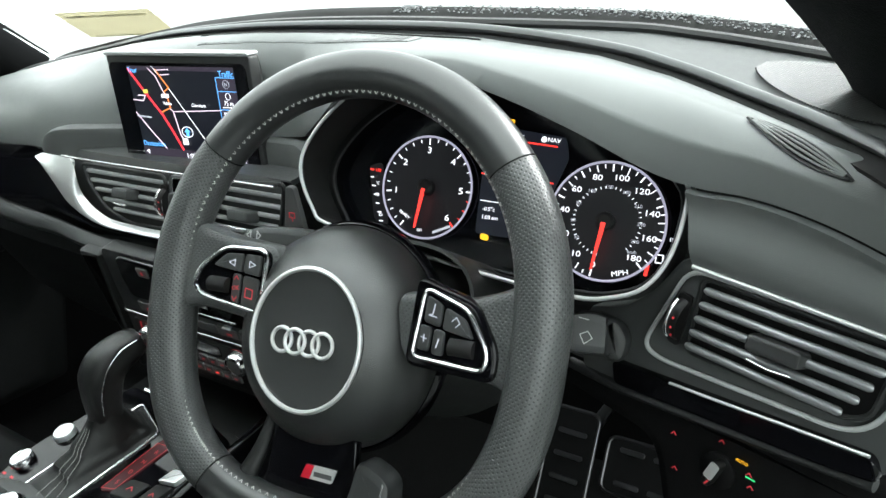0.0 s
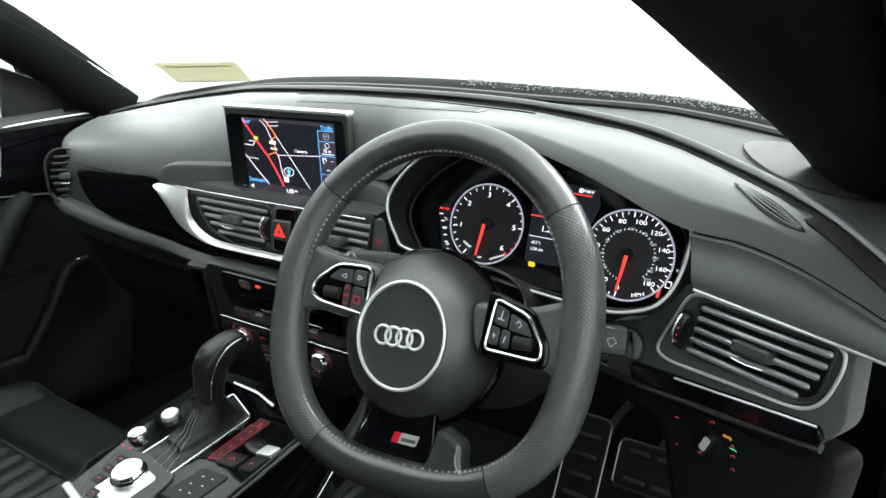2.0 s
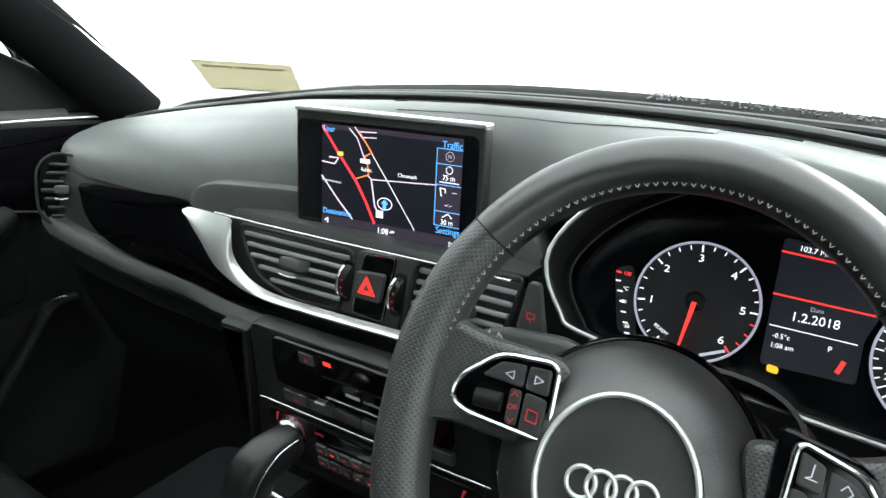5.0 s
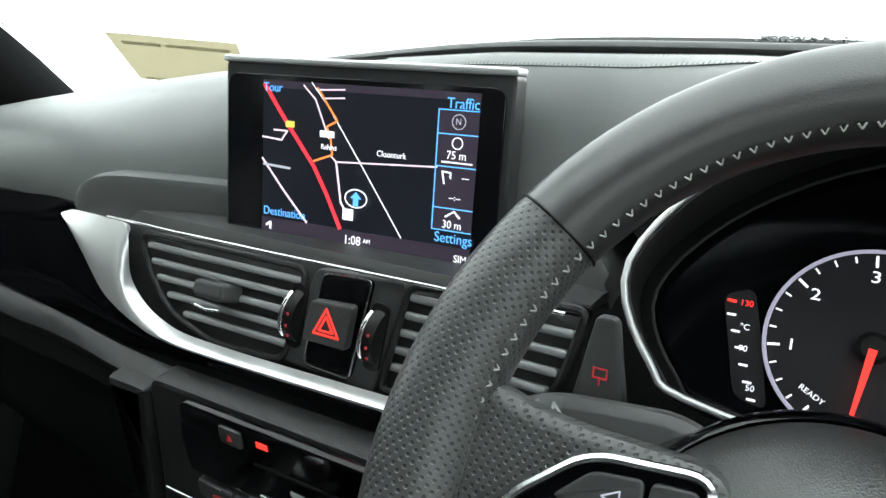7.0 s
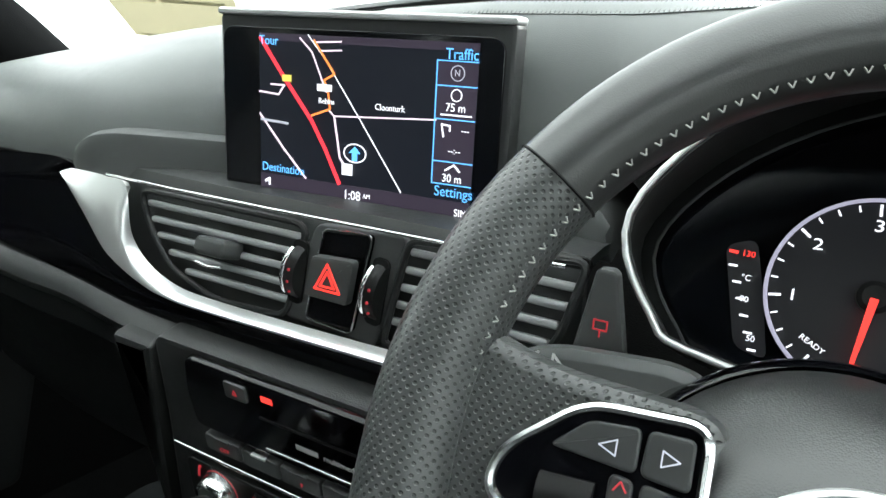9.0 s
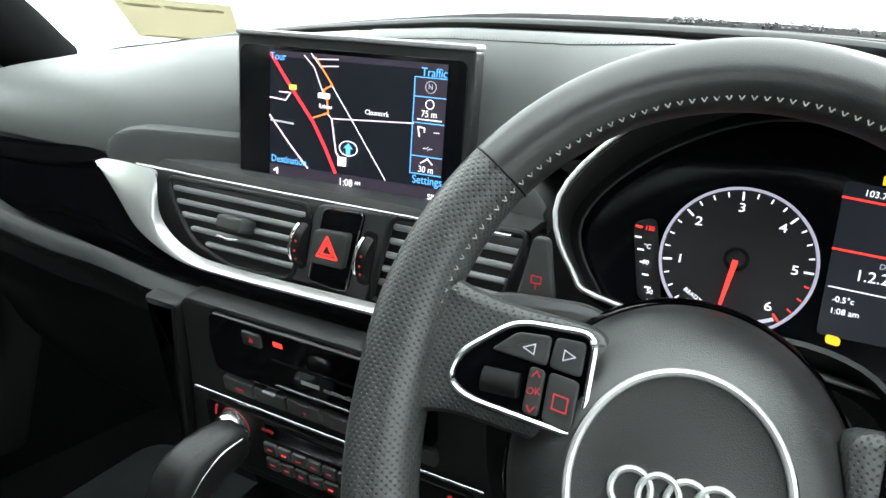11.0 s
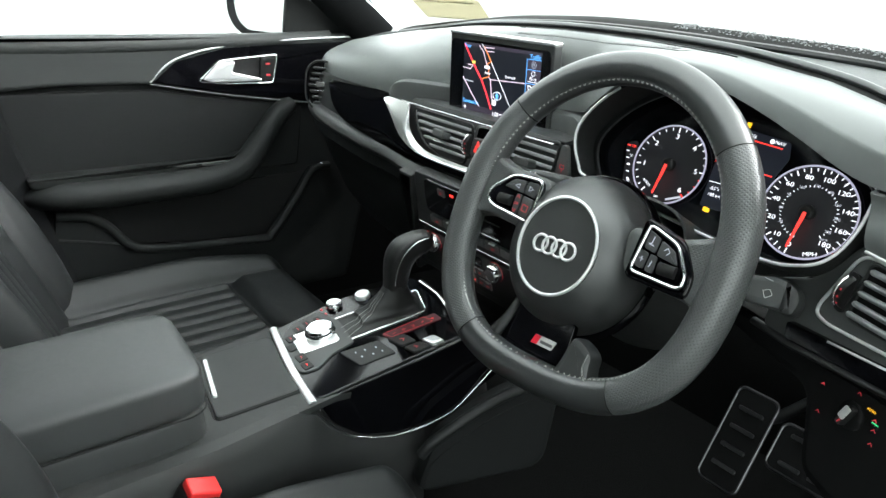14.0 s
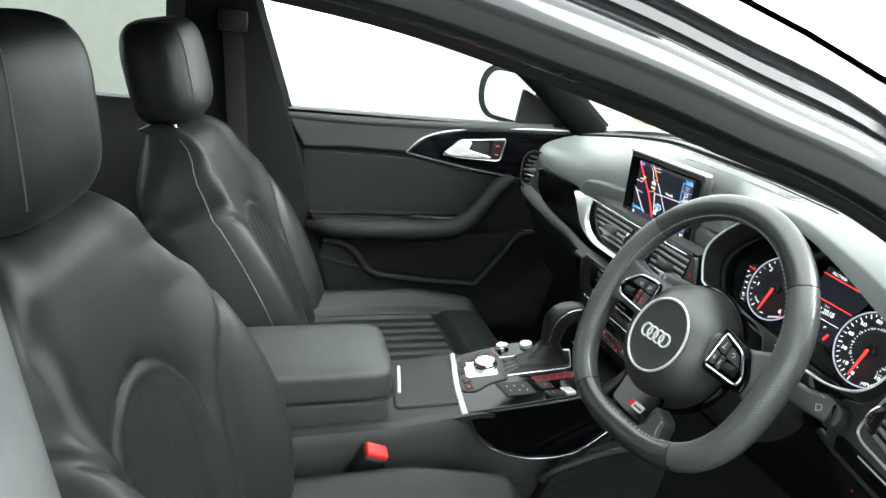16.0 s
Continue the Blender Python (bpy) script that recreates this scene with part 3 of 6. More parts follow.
strip_between([(-0.432, 0.913), (-0.40, 0.914), (-0.33, 0.914), (-0.22, 0.914), (-0.165, 0.860), (-0.09, 0.839), (0.02, 0.838), (0.20, 0.843)],
              [(-0.436, 0.900), (-0.428, 0.872), (-0.395, 0.846), (-0.33, 0.829), (-0.22, 0.815), (-0.12, 0.810), (0.02, 0.813), (0.20, 0.820)], 0.021, "gloss_inlay", GLOSS, n=60)
strip_between([(-0.226, 0.911), (-0.20, 0.912), (-0.172, 0.912), (-0.146, 0.908), (-0.139, 0.869), (-0.10, 0.845), (-0.03, 0.840), (0.20, 0.845)],
              [(-0.222, 0.908), (-0.190, 0.882), (-0.166, 0.860), (-0.147, 0.850), (-0.12, 0.841), (-0.09, 0.8355), (-0.03, 0.8345), (0.20, 0.840)], 0.027, "aluminium_blade", SILVER, lean=0.011)
part("upper_chrome_line", tube([dash_face(x, 0.912 + 0.01 * max(0, x + 0.05), 0.016) for x in (-0.18, -0.1, 0.0, 0.1, 0.16, 0.205)], 0.0012), CHROME, dash)


def nav_ledge(x0, x1, round_left, round_right):
    """A low shelf let into the dash front beside the screen, with a rounded outer end."""
    rows = []
    for i in range(25):
        x = x0 + (x1 - x0) * i / 24
        e = min(1.0, (i / 7 if round_left else 1.0), ((24 - i) / 7 if round_right else 1.0))
        e = math.sqrt(max(0.0, 1 - (1 - e) ** 2))
        y = ramp(x, FRONT_Y) - 0.007 * e - 0.001
        z = 0.9135 + 0.0295 * e + 0.010 * max(0.0, x - 0.1)
        rows.append([(x, y + 0.004, 0.911), (x, y, 0.9125), (x, y, z - 0.006), (x, y + 0.0015, z - 0.002), (x, y + 0.005, z), (x, y + 0.02, z + 0.0015), (x, y + 0.07, z + 0.003)])
    # darker plastic than the dash top puts the front's shade into its colour
    part("nav_ledge", skin(rows, thick=0.004), BAND, dash, "rounded shelf beside the screen")


nav_ledge(-0.226, -0.045, True, False)
nav_ledge(0.118, 0.212, False, True)

# defroster panel in the top, side demister on it with slot shade painted black
part("defroster_slot", skin([[top_at(0.00 + 0.34 * i / 20, q) + Vector((0, 0, 0.0010)) for i in range(21)] for q in (0.60, 0.72, 0.84)], thick=0.002), SOFT, dash, "finely ribbed grey defroster strip")
bm = bmesh.new()
for i in range(110):
    x = 0.004 + 0.33 * i / 110
    tube([top_at(x, 0.61) + Vector((0, 0, 0.0008)), top_at(x, 0.83) + Vector((0, 0, 0.0008))], 0.0005, bm=bm, seg=4)
part("defroster_ribs", bm, SOFT_DARK, dash)


def on_top(u, v, rise):
    """A place on the side demister: u along it, v across, both 0 to 1."""
    x = 0.638 + 0.068 * u + 0.002 * v
    s0 = 0.64 - 0.30 * u - 0.14 * math.sin(math.pi * u) * (1 - v)
    p = top_at(x, max(0.05, s0 + 0.15 * math.sin(math.pi * u) ** 0.8 * v))
    return p + Vector((-0.15, -0.45, 0.88)) * rise


slot = part("side_demister", skin([[on_top(i / 16, j / 4, 0.0015) for i in range(17)] for j in range(5)], thick=0.001), BLACK, dash, "black sheet for the shaded slot of the side demister")
part("demister_rim", tube([on_top(i / 16, 0.0, 0.002) for i in range(17)] + [on_top(1 - i / 16, 1.0, 0.002) for i in range(17)], 0.0011, closed=True, seg=6), SOFT_DARK, slot)
for k in range(4):
    part("demister_slat", tube([on_top(0.05 + 0.90 * i / 12, 0.16 + 0.225 * k, 0.0026) for i in range(13)], 0.0008, seg=6), SOFT, slot)


# ---- air vents ----
def vent(name, label, m, outline, slats, tab, material=SLAT, thick=0.0050, rods=False, back=-0.018):
    v = thing(name, label, "air vent", m, "air vents")
    # black sheet close behind the slats, standing in for the recess's shade
    part("housing", slab(outline, 0.003, z0=back), BLACK, v, "black sheet for the shaded recess behind the slats")
    part("surround", ring_bar(outline, 0.0024, 0.0, seg=8), SOFT_DARK, v)
    for (x0, x1, y) in slats:
        if rods:
            part("slat", tube([(x0, y, 0.0035), (x0 + 0.002, y, 0.004), ((x0 + x1) / 2, y, 0.005), (x1 - 0.002, y, 0.004), (x1, y, 0.0035)], [thick * 0.35, thick * 0.5, thick * 0.5, thick * 0.5, thick * 0.3], seg=14), material, v, "round satin silver slat")
            continue
        part("slat", slab(rounded(x1 - x0, thick, thick * 0.45, cx=(x0 + x1) / 2), 0.010, thick * 0.4, m=pose(0, y, -0.004, -16), z0=-0.006), material, v)
    x, y, w = tab
    t = part("tab", slab(rounded(w, 0.013, 0.004), 0.018, 0.003, m=pose(x, y, -0.002, -14)), SURROUND if rods else SATIN, v, "ribbed steering tab")
    part("tab_edge", tube([(x - w * 0.4, y - 0.0085, 0.0155), (x, y - 0.0095, 0.0165), (x + w * 0.4, y - 0.0085, 0.0155)], 0.0011), CHROME, t, "thin chrome line")
    return v


CV = pose(0.05, 0.156, 0.872, 90, 0, 0)
vent("air_vent", "slatted grey centre air vent beside the aluminium blade", CV,
     soft_corners([(-0.188, 0.034), (-0.022, 0.034), (-0.040, -0.033), (-0.11, -0.036), (-0.155, -0.022), (-0.178, 0.006)], 0.012),
     [(-0.182, -0.026, 0.024), (-0.178, -0.029, 0.0125), (-0.172, -0.032, 0.001), (-0.160, -0.035, -0.0105), (-0.142, -0.038, -0.022)], (-0.098, 0.004, 0.030), back=-0.0115)
vent("air_vent", "slatted grey centre air vent behind the steering wheel", CV,
     soft_corners([(0.056, 0.038), (0.166, 0.046), (0.155, 0.004), (0.14, -0.024), (0.04, -0.032)], 0.008),
     [(0.056, 0.160, 0.030), (0.053, 0.157, 0.0185), (0.050, 0.153, 0.007), (0.047, 0.148, -0.0045), (0.044, 0.142, -0.016)], (0.105, 0.004, 0.032), back=-0.0115)
vent("air_vent", "silver-slatted driver's side air vent in a chrome frame", DRV,
     soft_corners([(-0.032, 0.032), (0.106, 0.030), (0.098, -0.020), (0.085, -0.028), (-0.038, -0.030)], 0.008),
     [(-0.027 - 0.0024 * k, 0.104 - 0.002 * k - 0.0009 * k * k, 0.0240 - 0.0120 * k) for k in range(5)], (0.035, -0.001, 0.040), ROD, thick=0.0062, rods=True, back=-0.0022)
fr = part("vent_frame", ring_bar(soft_corners([(-0.044, 0.036), (0.112, 0.034), (0.114, 0.015), (0.104, -0.022), (0.086, -0.037), (-0.062, -0.047), (-0.078, -0.040)], 0.016), 0.0019, 0.0015), SILVER, dash, "satin chrome frame round the vent")
fr.data.transform(DRV)
PV = pose(-0.500, 0.163, 0.889, 88, 0, 46)
vent("air_vent", "small oval dark air vent at the passenger end", PV, rounded(0.070, 0.104, 0.034), [(-0.031 + 0.008 * abs(k - 3) / 2, 0.031 - 0.008 * abs(k - 3) / 2, -0.036 + 0.012 * k) for k in range(7)], (0.0, 0.0, 0.020), SURROUND)


def thumbwheel(m, parent):
    w = part("thumbwheel_slot", slab(rounded(0.012, 0.044, 0.004), 0.002, z0=-0.001, m=m), RUBBER, parent)
    part("thumbwheel", lathe([(0.02, -0.004), (0.021, -0.002), (0.021, 0.002), (0.02, 0.004)], 36, m=m @ pose(0, 0, -0.010, 0, 90, 0)), HARD, w)
    part("thumbwheel_rim", tube([m @ Vector((-0.004, 0.0205 * math.sin(a), -0.010 + 0.0215 * math.cos(a))) for a in [-0.9 + 0.15 * k for k in range(13)]], 0.0016), CHROME, w)
    for k in (-0.6, -0.2, 0.2):
        part("mark", slab(rounded(0.0018, 0.0018, 0.0006), 0.0006, m=m @ pose(0.001, 0.021 * math.sin(k), -0.010 + 0.0212 * math.cos(k))), DIM_RED, w)


# hazard switch between the centre vents
hz = thing("hazard_switch", "gloss black hazard switch with a glowing red triangle", "switch", CV)
part("surround", slab(soft_corners([(-0.016, 0.036), (0.054, 0.040), (0.035, -0.036), (-0.042, -0.033)], 0.006), 0.006, 0.002, z0=-0.006), SATIN, hz)
part("gloss_plate", slab(soft_corners([(-0.006, 0.035), (0.032, 0.037), (0.018, -0.030), (-0.020, -0.028)], 0.005), 0.004, 0.0015), GLOSS, hz)
part("plate_rim", ring_bar(soft_corners([(-0.006, 0.035), (0.032, 0.037), (0.018, -0.030), (-0.020, -0.028)], 0.005), 0.0006, 0.0035), CHROME, hz)
hb = part("button", slab(soft_corners([(-0.011, 0.018), (0.023, 0.020), (0.018, -0.010), (-0.017, -0.010)], 0.004), 0.007, 0.002, z0=0.003), SATIN, hz)
for r in (0.0115, 0.0065):
    part("triangle", stroke([(0.003 + r * math.sin(a), 0.003 + r * math.cos(a)) for a in (0, 2.094, 4.189, 0)], 0.0013, 0.0101), RED, hb, "glowing red triangle outline")
thumbwheel(CV @ pose(-0.028, 0.002, 0.002, 0, 0, -8), dash)
thumbwheel(CV @ pose(0.036, 0.002, 0.002, 0, 0, -8), dash)
thumbwheel(DRV @ pose(-0.046, -0.006, 0.003, 0, 0, -9), dash)

# passenger airbag switch panel right of the vents
sw = thing("switch_panel", "dark triangular switch panel with a red symbol", "switch", CV)
part("plate", slab(soft_corners([(0.172, 0.046), (0.183, 0.046), (0.196, -0.02), (0.160, -0.02)], 0.004), 0.006, 0.002), SATIN, sw)
part("symbol", stroke([(0.174, 0.014), (0.181, 0.014), (0.181, 0.019), (0.174, 0.019), (0.174, 0.014)], 0.0008, 0.0062), DIM_RED, sw)
part("symbol_stem", stroke([(0.1775, 0.014), (0.1775, 0.010)], 0.0008, 0.0062), DIM_RED, sw)

# ---- navigation screen ----
SC = pose(0.034, 0.190, 0.972, 91.5, 0, 4.5)
nav = thing("navigation_screen", "lit fold-out map screen in a black and silver housing", "screen", SC)
HW, HH = 0.2225, 0.134
part("housing", slab(rounded(HW, HH, 0.006), 0.014, 0.003, z0=-0.014), SURROUND, nav)
part("back_shell", slab(rounded(HW - 0.016, HH - 0.01, 0.01), 0.014, 0.004, m=pose(0, 0, -0.014, 180)), SATIN, nav)
part("bezel", slab(rounded(HW - 0.010, HH - 0.016, 0.009, cx=-0.001, cy=-0.002), 0.002, 0.0008), SCREEN, nav, "glossy black screen border")
part("top_bar", slab(rounded(HW + 0.001, 0.0048, 0.002, cy=HH / 2 - 0.0005), 0.016, 0.0015, z0=-0.014), SILVER, nav, "satin silver top edge")
part("foot_line", tube([(-HW / 2, -HH / 2 - 0.002, 0.002), (HW / 2, -HH / 2 - 0.002, 0.002)], 0.0012), CHROME, nav)
Z = 0.0022
SW, SH = 0.164, 0.108
SX, SY = 0.0075, -0.001


def at_screen(u, v):
    """A place on the picture: u to the right and v down, both 0 to 1."""
    return (SX + (u - 0.5) * SW, SY + (0.5 - v) * SH)


def screen_rect(u0, v0, u1, v1):
    (a, b), (c, d) = at_screen(u0, v0), at_screen(u1, v1)
    return [(a, b), (a, d), (c, d), (c, b)]


disp = flat(screen_rect(0, 0, 1, 1), Z, MAP_DARK, "display", nav, label="lit dark blue map picture")
flat(screen_rect(0, 0, 1, 0.045), Z + 0.0003, MAP_BAR, "header_bar", disp)
flat(screen_rect(0, 0.885, 1, 1), Z + 0.0003, MAP_BAR, "footer_bar", disp)


def road(name, uv, w, material, z=0.0005):
    part(name, stroke([at_screen(*p) for p in uv], w, Z + z), material, disp)


road("railway", [(0.25, 0.0), (0.33, 0.13), (0.50, 0.47), (0.70, 0.88)], 0.0007, WHITE, 0.0004)
road("main_road", [(0.01, 0.03), (0.13, 0.26), (0.27, 0.51), (0.34, 0.68), (0.41, 0.88)], 0.0027, MAP_RED, 0.0009)
road("minor_road", [(0.21, 0.02), (0.27, 0.10), (0.34, 0.33)], 0.0010, MAP_PINK)
road("minor_road", [(0.355, 0.44), (0.38, 0.47), (0.84, 0.43)], 0.0010, MAP_PINK)
road("minor_road", [(0.38, 0.47), (0.41, 0.72), (0.44, 0.78)], 0.0014, MAP_PINK)
road("minor_road", [(0.0, 0.50), (0.12, 0.70), (0.24, 0.88)], 0.0014, MAP_PINK)
road("minor_road", [(0.0, 0.36), (0.10, 0.37), (0.13, 0.31), (0.06, 0.31)], 0.0012, MAP_PINK)
road("minor_road", [(0.29, 0.04), (0.41, 0.03)], 0.001, MAP_PINK)
road("minor_road", [(0.31, 0.09), (0.41, 0.08)], 0.001, MAP_PINK)
road("side_road", [(0.28, 0.03), (0.38, 0.22), (0.33, 0.26), (0.35, 0.33), (0.36, 0.43), (0.27, 0.48)], 0.0013, MAP_ORANGE, 0.0007)
flat(screen_rect(0.125, 0.245, 0.17, 0.285), Z + 0.0014, MAP_YELLOW, "road_shield", disp)
flat(screen_rect(0.30, 0.285, 0.37, 0.325), Z + 0.0014, WHITE, "road_shield", disp)
flat(screen_rect(0.425, 0.75, 0.475, 0.82), Z + 0.0014, WHITE, "road_shield", disp)
cx, cy = at_screen(0.485, 0.68)
part("compass_ring", stroke([(cx + 0.0085 * math.cos(a), cy + 0.006 * math.sin(a)) for a in [k * math.pi / 12 for k in range(25)]], 0.0008, Z + 0.0012), WHITE, disp)
flat([(cx, cy + 0.0045), (cx + 0.0045, cy), (cx + 0.002, cy), (cx + 0.002, cy - 0.005), (cx - 0.002, cy - 0.005), (cx - 0.002, cy), (cx - 0.0045, cy)], Z + 0.0014, BLUE, "position_arrow", disp)
for k, v in enumerate((0.10, 0.235, 0.42, 0.66, 0.79)):
    part("panel_line", stroke([at_screen(0.835, v), at_screen(1.0, v)], 0.0007, Z + 0.0009), BLUE, disp)
part("panel_line", stroke([at_screen(0.835, 0.10), at_screen(0.835, 0.79)], 0.0007, Z + 0.0009), BLUE, disp)
flat(screen_rect(0.838, 0.105, 1.0, 0.785), Z + 0.0004, MAP_BAR, "side_panel", disp)
cx, cy = at_screen(0.92, 0.165)
part("north_ring", stroke([(cx + 0.0045 * math.cos(a), cy + 0.0045 * math.sin(a)) for a in [k * math.pi / 8 for k in range(17)]], 0.0005, Z + 0.0009), DIM_WHITE, disp)
cx, cy = at_screen(0.92, 0.285)
part("zoom_ring", stroke([(cx + 0.0035 * math.cos(a), cy + 0.0035 * math.sin(a)) for a in [k * math.pi / 8 for k in range(17)]], 0.0006, Z + 0.0009), WHITE, disp)
part("scale_bar", stroke([at_screen(0.86, 0.395), at_screen(0.985, 0.395)], 0.0009, Z + 0.0009), WHITE, disp)
part("flag", stroke([at_screen(0.875, 0.52), at_screen(0.865, 0.45), at_screen(0.90, 0.455), at_screen(0.90, 0.485)], 0.0010, Z + 0.0009), WHITE, disp)
part("hill", stroke([at_screen(0.89, 0.71), at_screen(0.925, 0.675), at_screen(0.95, 0.71)], 0.0011, Z + 0.0009), WHITE, disp)
part("mute_mark", stroke([at_screen(0.03, 0.935), at_screen(0.05, 0.915), at_screen(0.05, 0.955)], 0.0016, Z + 0.0009), WHITE, disp)
for text, u, v, size, m_ in (("Tour", 0.055, 0.045, 0.0085, BLUE), ("Traffic", 0.935, 0.065, 0.0092, BLUE), ("Destination", 0.125, 0.84, 0.0085, BLUE), ("Settings", 0.93, 0.835, 0.0092, BLUE),
                             ("75 m", 0.92, 0.355, 0.0072, WHITE), ("30 m", 0.92, 0.755, 0.0072, WHITE), ("1:08", 0.475, 0.945, 0.0088, WHITE), ("AM", 0.545, 0.937, 0.0042, WHITE), ("SIM", 0.965, 0.95, 0.0066, WHITE),
                             ("N", 0.92, 0.165, 0.0055, DIM_WHITE), ("Rehins", 0.345, 0.385, 0.0052, WHITE), ("Cloonturk", 0.64, 0.39, 0.0056, WHITE), ("---", 0.965, 0.475, 0.006, WHITE), ("--:--", 0.925, 0.595, 0.006, WHITE)):
    words("lettering", text, size, Matrix.Translation((*at_screen(u, v), Z + 0.0015)), m_, disp, squeeze=0.92)
part("place_name_bar", stroke([at_screen(0.01, 0.535), at_screen(0.15, 0.545)], 0.0016, Z + 0.0012), DIM_WHITE, disp)

# ---- dial cluster ----
CL = pose(0.4348, 0.2275, 0.9069, 70.7, 0, 3) @ Matrix.Scale(0.97, 4)
cluster = thing("instrument_cluster", "black dial cluster with two lit round dials and a centre display", "instrument cluster", CL)
OUT = [(-0.215, 0.015), (-0.195, -0.035), (-0.155, -0.053), (0.06, -0.078), (0.125, -0.073), (0.155, -0.05), (0.168, -0.005), (0.16, 0.035), (0.09, 0.082), (0.0, 0.108), (-0.09, 0.115), (-0.17, 0.075)]
OUTC = [(p.x, p.y) for p in smooth_path([(x, y, 0) for x, y in OUT], 5, closed=True)]
part("backing", slab(OUTC, 0.004, z0=-0.006), SCREEN, cluster, "dark dial face")
front = [Vector((x * 1.0, y * 1.0 + 0.006, 0.055)) for x, y in OUTC]
part("binnacle", skin([[Vector((x, y, -0.003)) for x, y in OUTC], [Vector((x * 1.01, y * 1.01 + 0.003, 0.03)) for x, y in OUTC], [p * 1.0 for p in front]], closed=True, thick=0.003), SOFT_DARK, cluster, "dark tunnel round the dials")
order = sorted(range(len(front)), key=lambda i: math.atan2(front[i].x, -front[i].y))
part("bezel_line", tube([front[i] + Vector((0, 0, 0.001)) for i in order if front[i].y < 0.085], 0.0019), SILVER, cluster, "thin satin silver rim")

inner_loop = [Vector((x * 0.945 - 0.002, y * 0.91, 0.012)) for x, y in OUTC]
part("inner_line", tube(inner_loop, 0.0010, closed=True, seg=6), SATIN, cluster, "thin inner rim round the dials")
part("inner_collar", skin([inner_loop, [Vector((x * 0.985 - 0.001, y * 0.975, 0.010)) for x, y in OUTC]], closed=True, thick=0.002), HARD, cluster, "dark collar round the dials")


def dial(name, cx, cy, r, label):
    d = part(name, lathe([(0, 0.0), (r, 0.0), (r + 0.002, 0.004)], 64, m=pose(cx, cy, 0)), GAUGE, cluster, label)
    part("ring", ring_bar([(cx + (r + 0.001) * math.cos(2 * math.pi * k / 64), cy + (r + 0.001) * math.sin(2 * math.pi * k / 64)) for k in range(64)], 0.0011, 0.005), VIOLET, d, "softly lit violet rim")
    part("hub", lathe([(0.0085, 0.001), (0.0085, 0.008), (0.006, 0.010), (0, 0.010)], 28, m=pose(cx, cy, 0)), HARD, d)
    return d


def tick(d, cx, cy, r, ang, length, w, material=WHITE):
    a = radians(ang)
    p = Vector((cx, cy)) + Vector((math.sin(a), math.cos(a))) * r
    q = Vector((cx, cy)) + Vector((math.sin(a), math.cos(a))) * (r - length)
    part("tick", stroke([p, q], w, 0.001), material, d)


def needle(d, cx, cy, ang, r):
    a = radians(ang)
    v = Vector((math.sin(a), math.cos(a)))
    n = Vector((v.y, -v.x))
    c = Vector((cx, cy))
    part("needle", slab([c - n * 0.0020 + v * 0.001, c + n * 0.0020 + v * 0.001, c + v * r + n * 0.0008, c + v * r - n * 0.0008], 0.0015, z0=0.009), RED, d, "glowing red needle")


TX, TY, TR = -0.094, 0.004, 0.0505
tacho = dial("rev_counter", TX, TY, TR, "black rev counter with white figures")
for k in range(0, 25):
    ang = -146 + 11.8 * k
    tick(tacho, TX, TY, TR - 0.001, ang, 0.0055 if k % 4 == 0 else 0.003, 0.0013 if k % 4 == 0 else 0.0009, RED if k >= 21 else WHITE)
for k in range(1, 7):
    a = radians(-146 + 47.2 * k)
    words("figure", str(k), 0.0090, Matrix.Translation((TX + (TR - 0.0125) * math.sin(a), TY + (TR - 0.0125) * math.cos(a), 0.0012)), WHITE, tacho, squeeze=1.25)
words("lettering", "READY", 0.0042, pose(TX - 0.024, TY - 0.030, 0.0012, 0, 0, -28), WHITE, tacho, squeeze=1.1)
words("lettering", "OFF", 0.0036, pose(TX - 0.004, TY - 0.044, 0.0012), WHITE, tacho)
part("small_print", stroke([(TX + 0.012, TY - 0.044), (TX + 0.030, TY - 0.036)], 0.0025, 0.0012), DIM_WHITE, tacho)
needle(tacho, TX, TY, -172, 0.042)
PX, PY, PR = 0.093, -0.008, 0.0520
speedo = dial("speedometer", PX, PY, PR, "black speedometer with white mile and small kilometre figures")
for k in range(0, 37):
    ang = -170 + 8.5 * k
    tick(speedo, PX, PY, PR - 0.001, ang, 0.0055 if k % 2 == 0 else 0.003, 0.0013 if k % 4 == 0 else 0.0009)
    tick(speedo, PX, PY, PR - 0.0205, ang, 0.0018, 0.0007)
for k, v in enumerate((0, 10, 20, 40, 60, 80, 100, 120, 140, 160, 180)):
    a = radians({0: -170, 10: -143}.get(v, -112 + (v - 20) * 1.55))
    words("figure", str(v), 0.0074, Matrix.Translation((PX + (PR - 0.0115) * math.sin(a), PY + (PR - 0.0115) * math.cos(a), 0.0012)), WHITE, speedo, squeeze=1.3)
for k, v in enumerate((30, 60, 90, 120, 150, 180, 210, 240, 270)):
    a = radians(-124 + 30.3 * k)
    words("figure", str(v), 0.0044, Matrix.Translation((PX + (PR - 0.0210) * math.sin(a), PY + (PR - 0.0210) * math.cos(a), 0.0012)), DIM_WHITE, speedo, squeeze=1.1)
words("lettering", "km/h", 0.0040, pose(PX + 0.026, PY - 0.024, 0.0012), DIM_WHITE, speedo)
words("lettering", "MPH", 0.0065, pose(PX + 0.018, PY - 0.044, 0.0012, 0, 0, 16), WHITE, speedo, squeeze=1.2)
needle(speedo, PX, PY, -172, 0.044)
cd = part("centre_display", slab(soft_corners([(-0.036, 0.072), (0.045, 0.064), (0.05, 0.045), (0.034, 0.0), (0.034, -0.035), (-0.036, -0.035)], 0.004), 0.001, z0=-0.002), MAP_DARK, cluster, "lit driver information display")
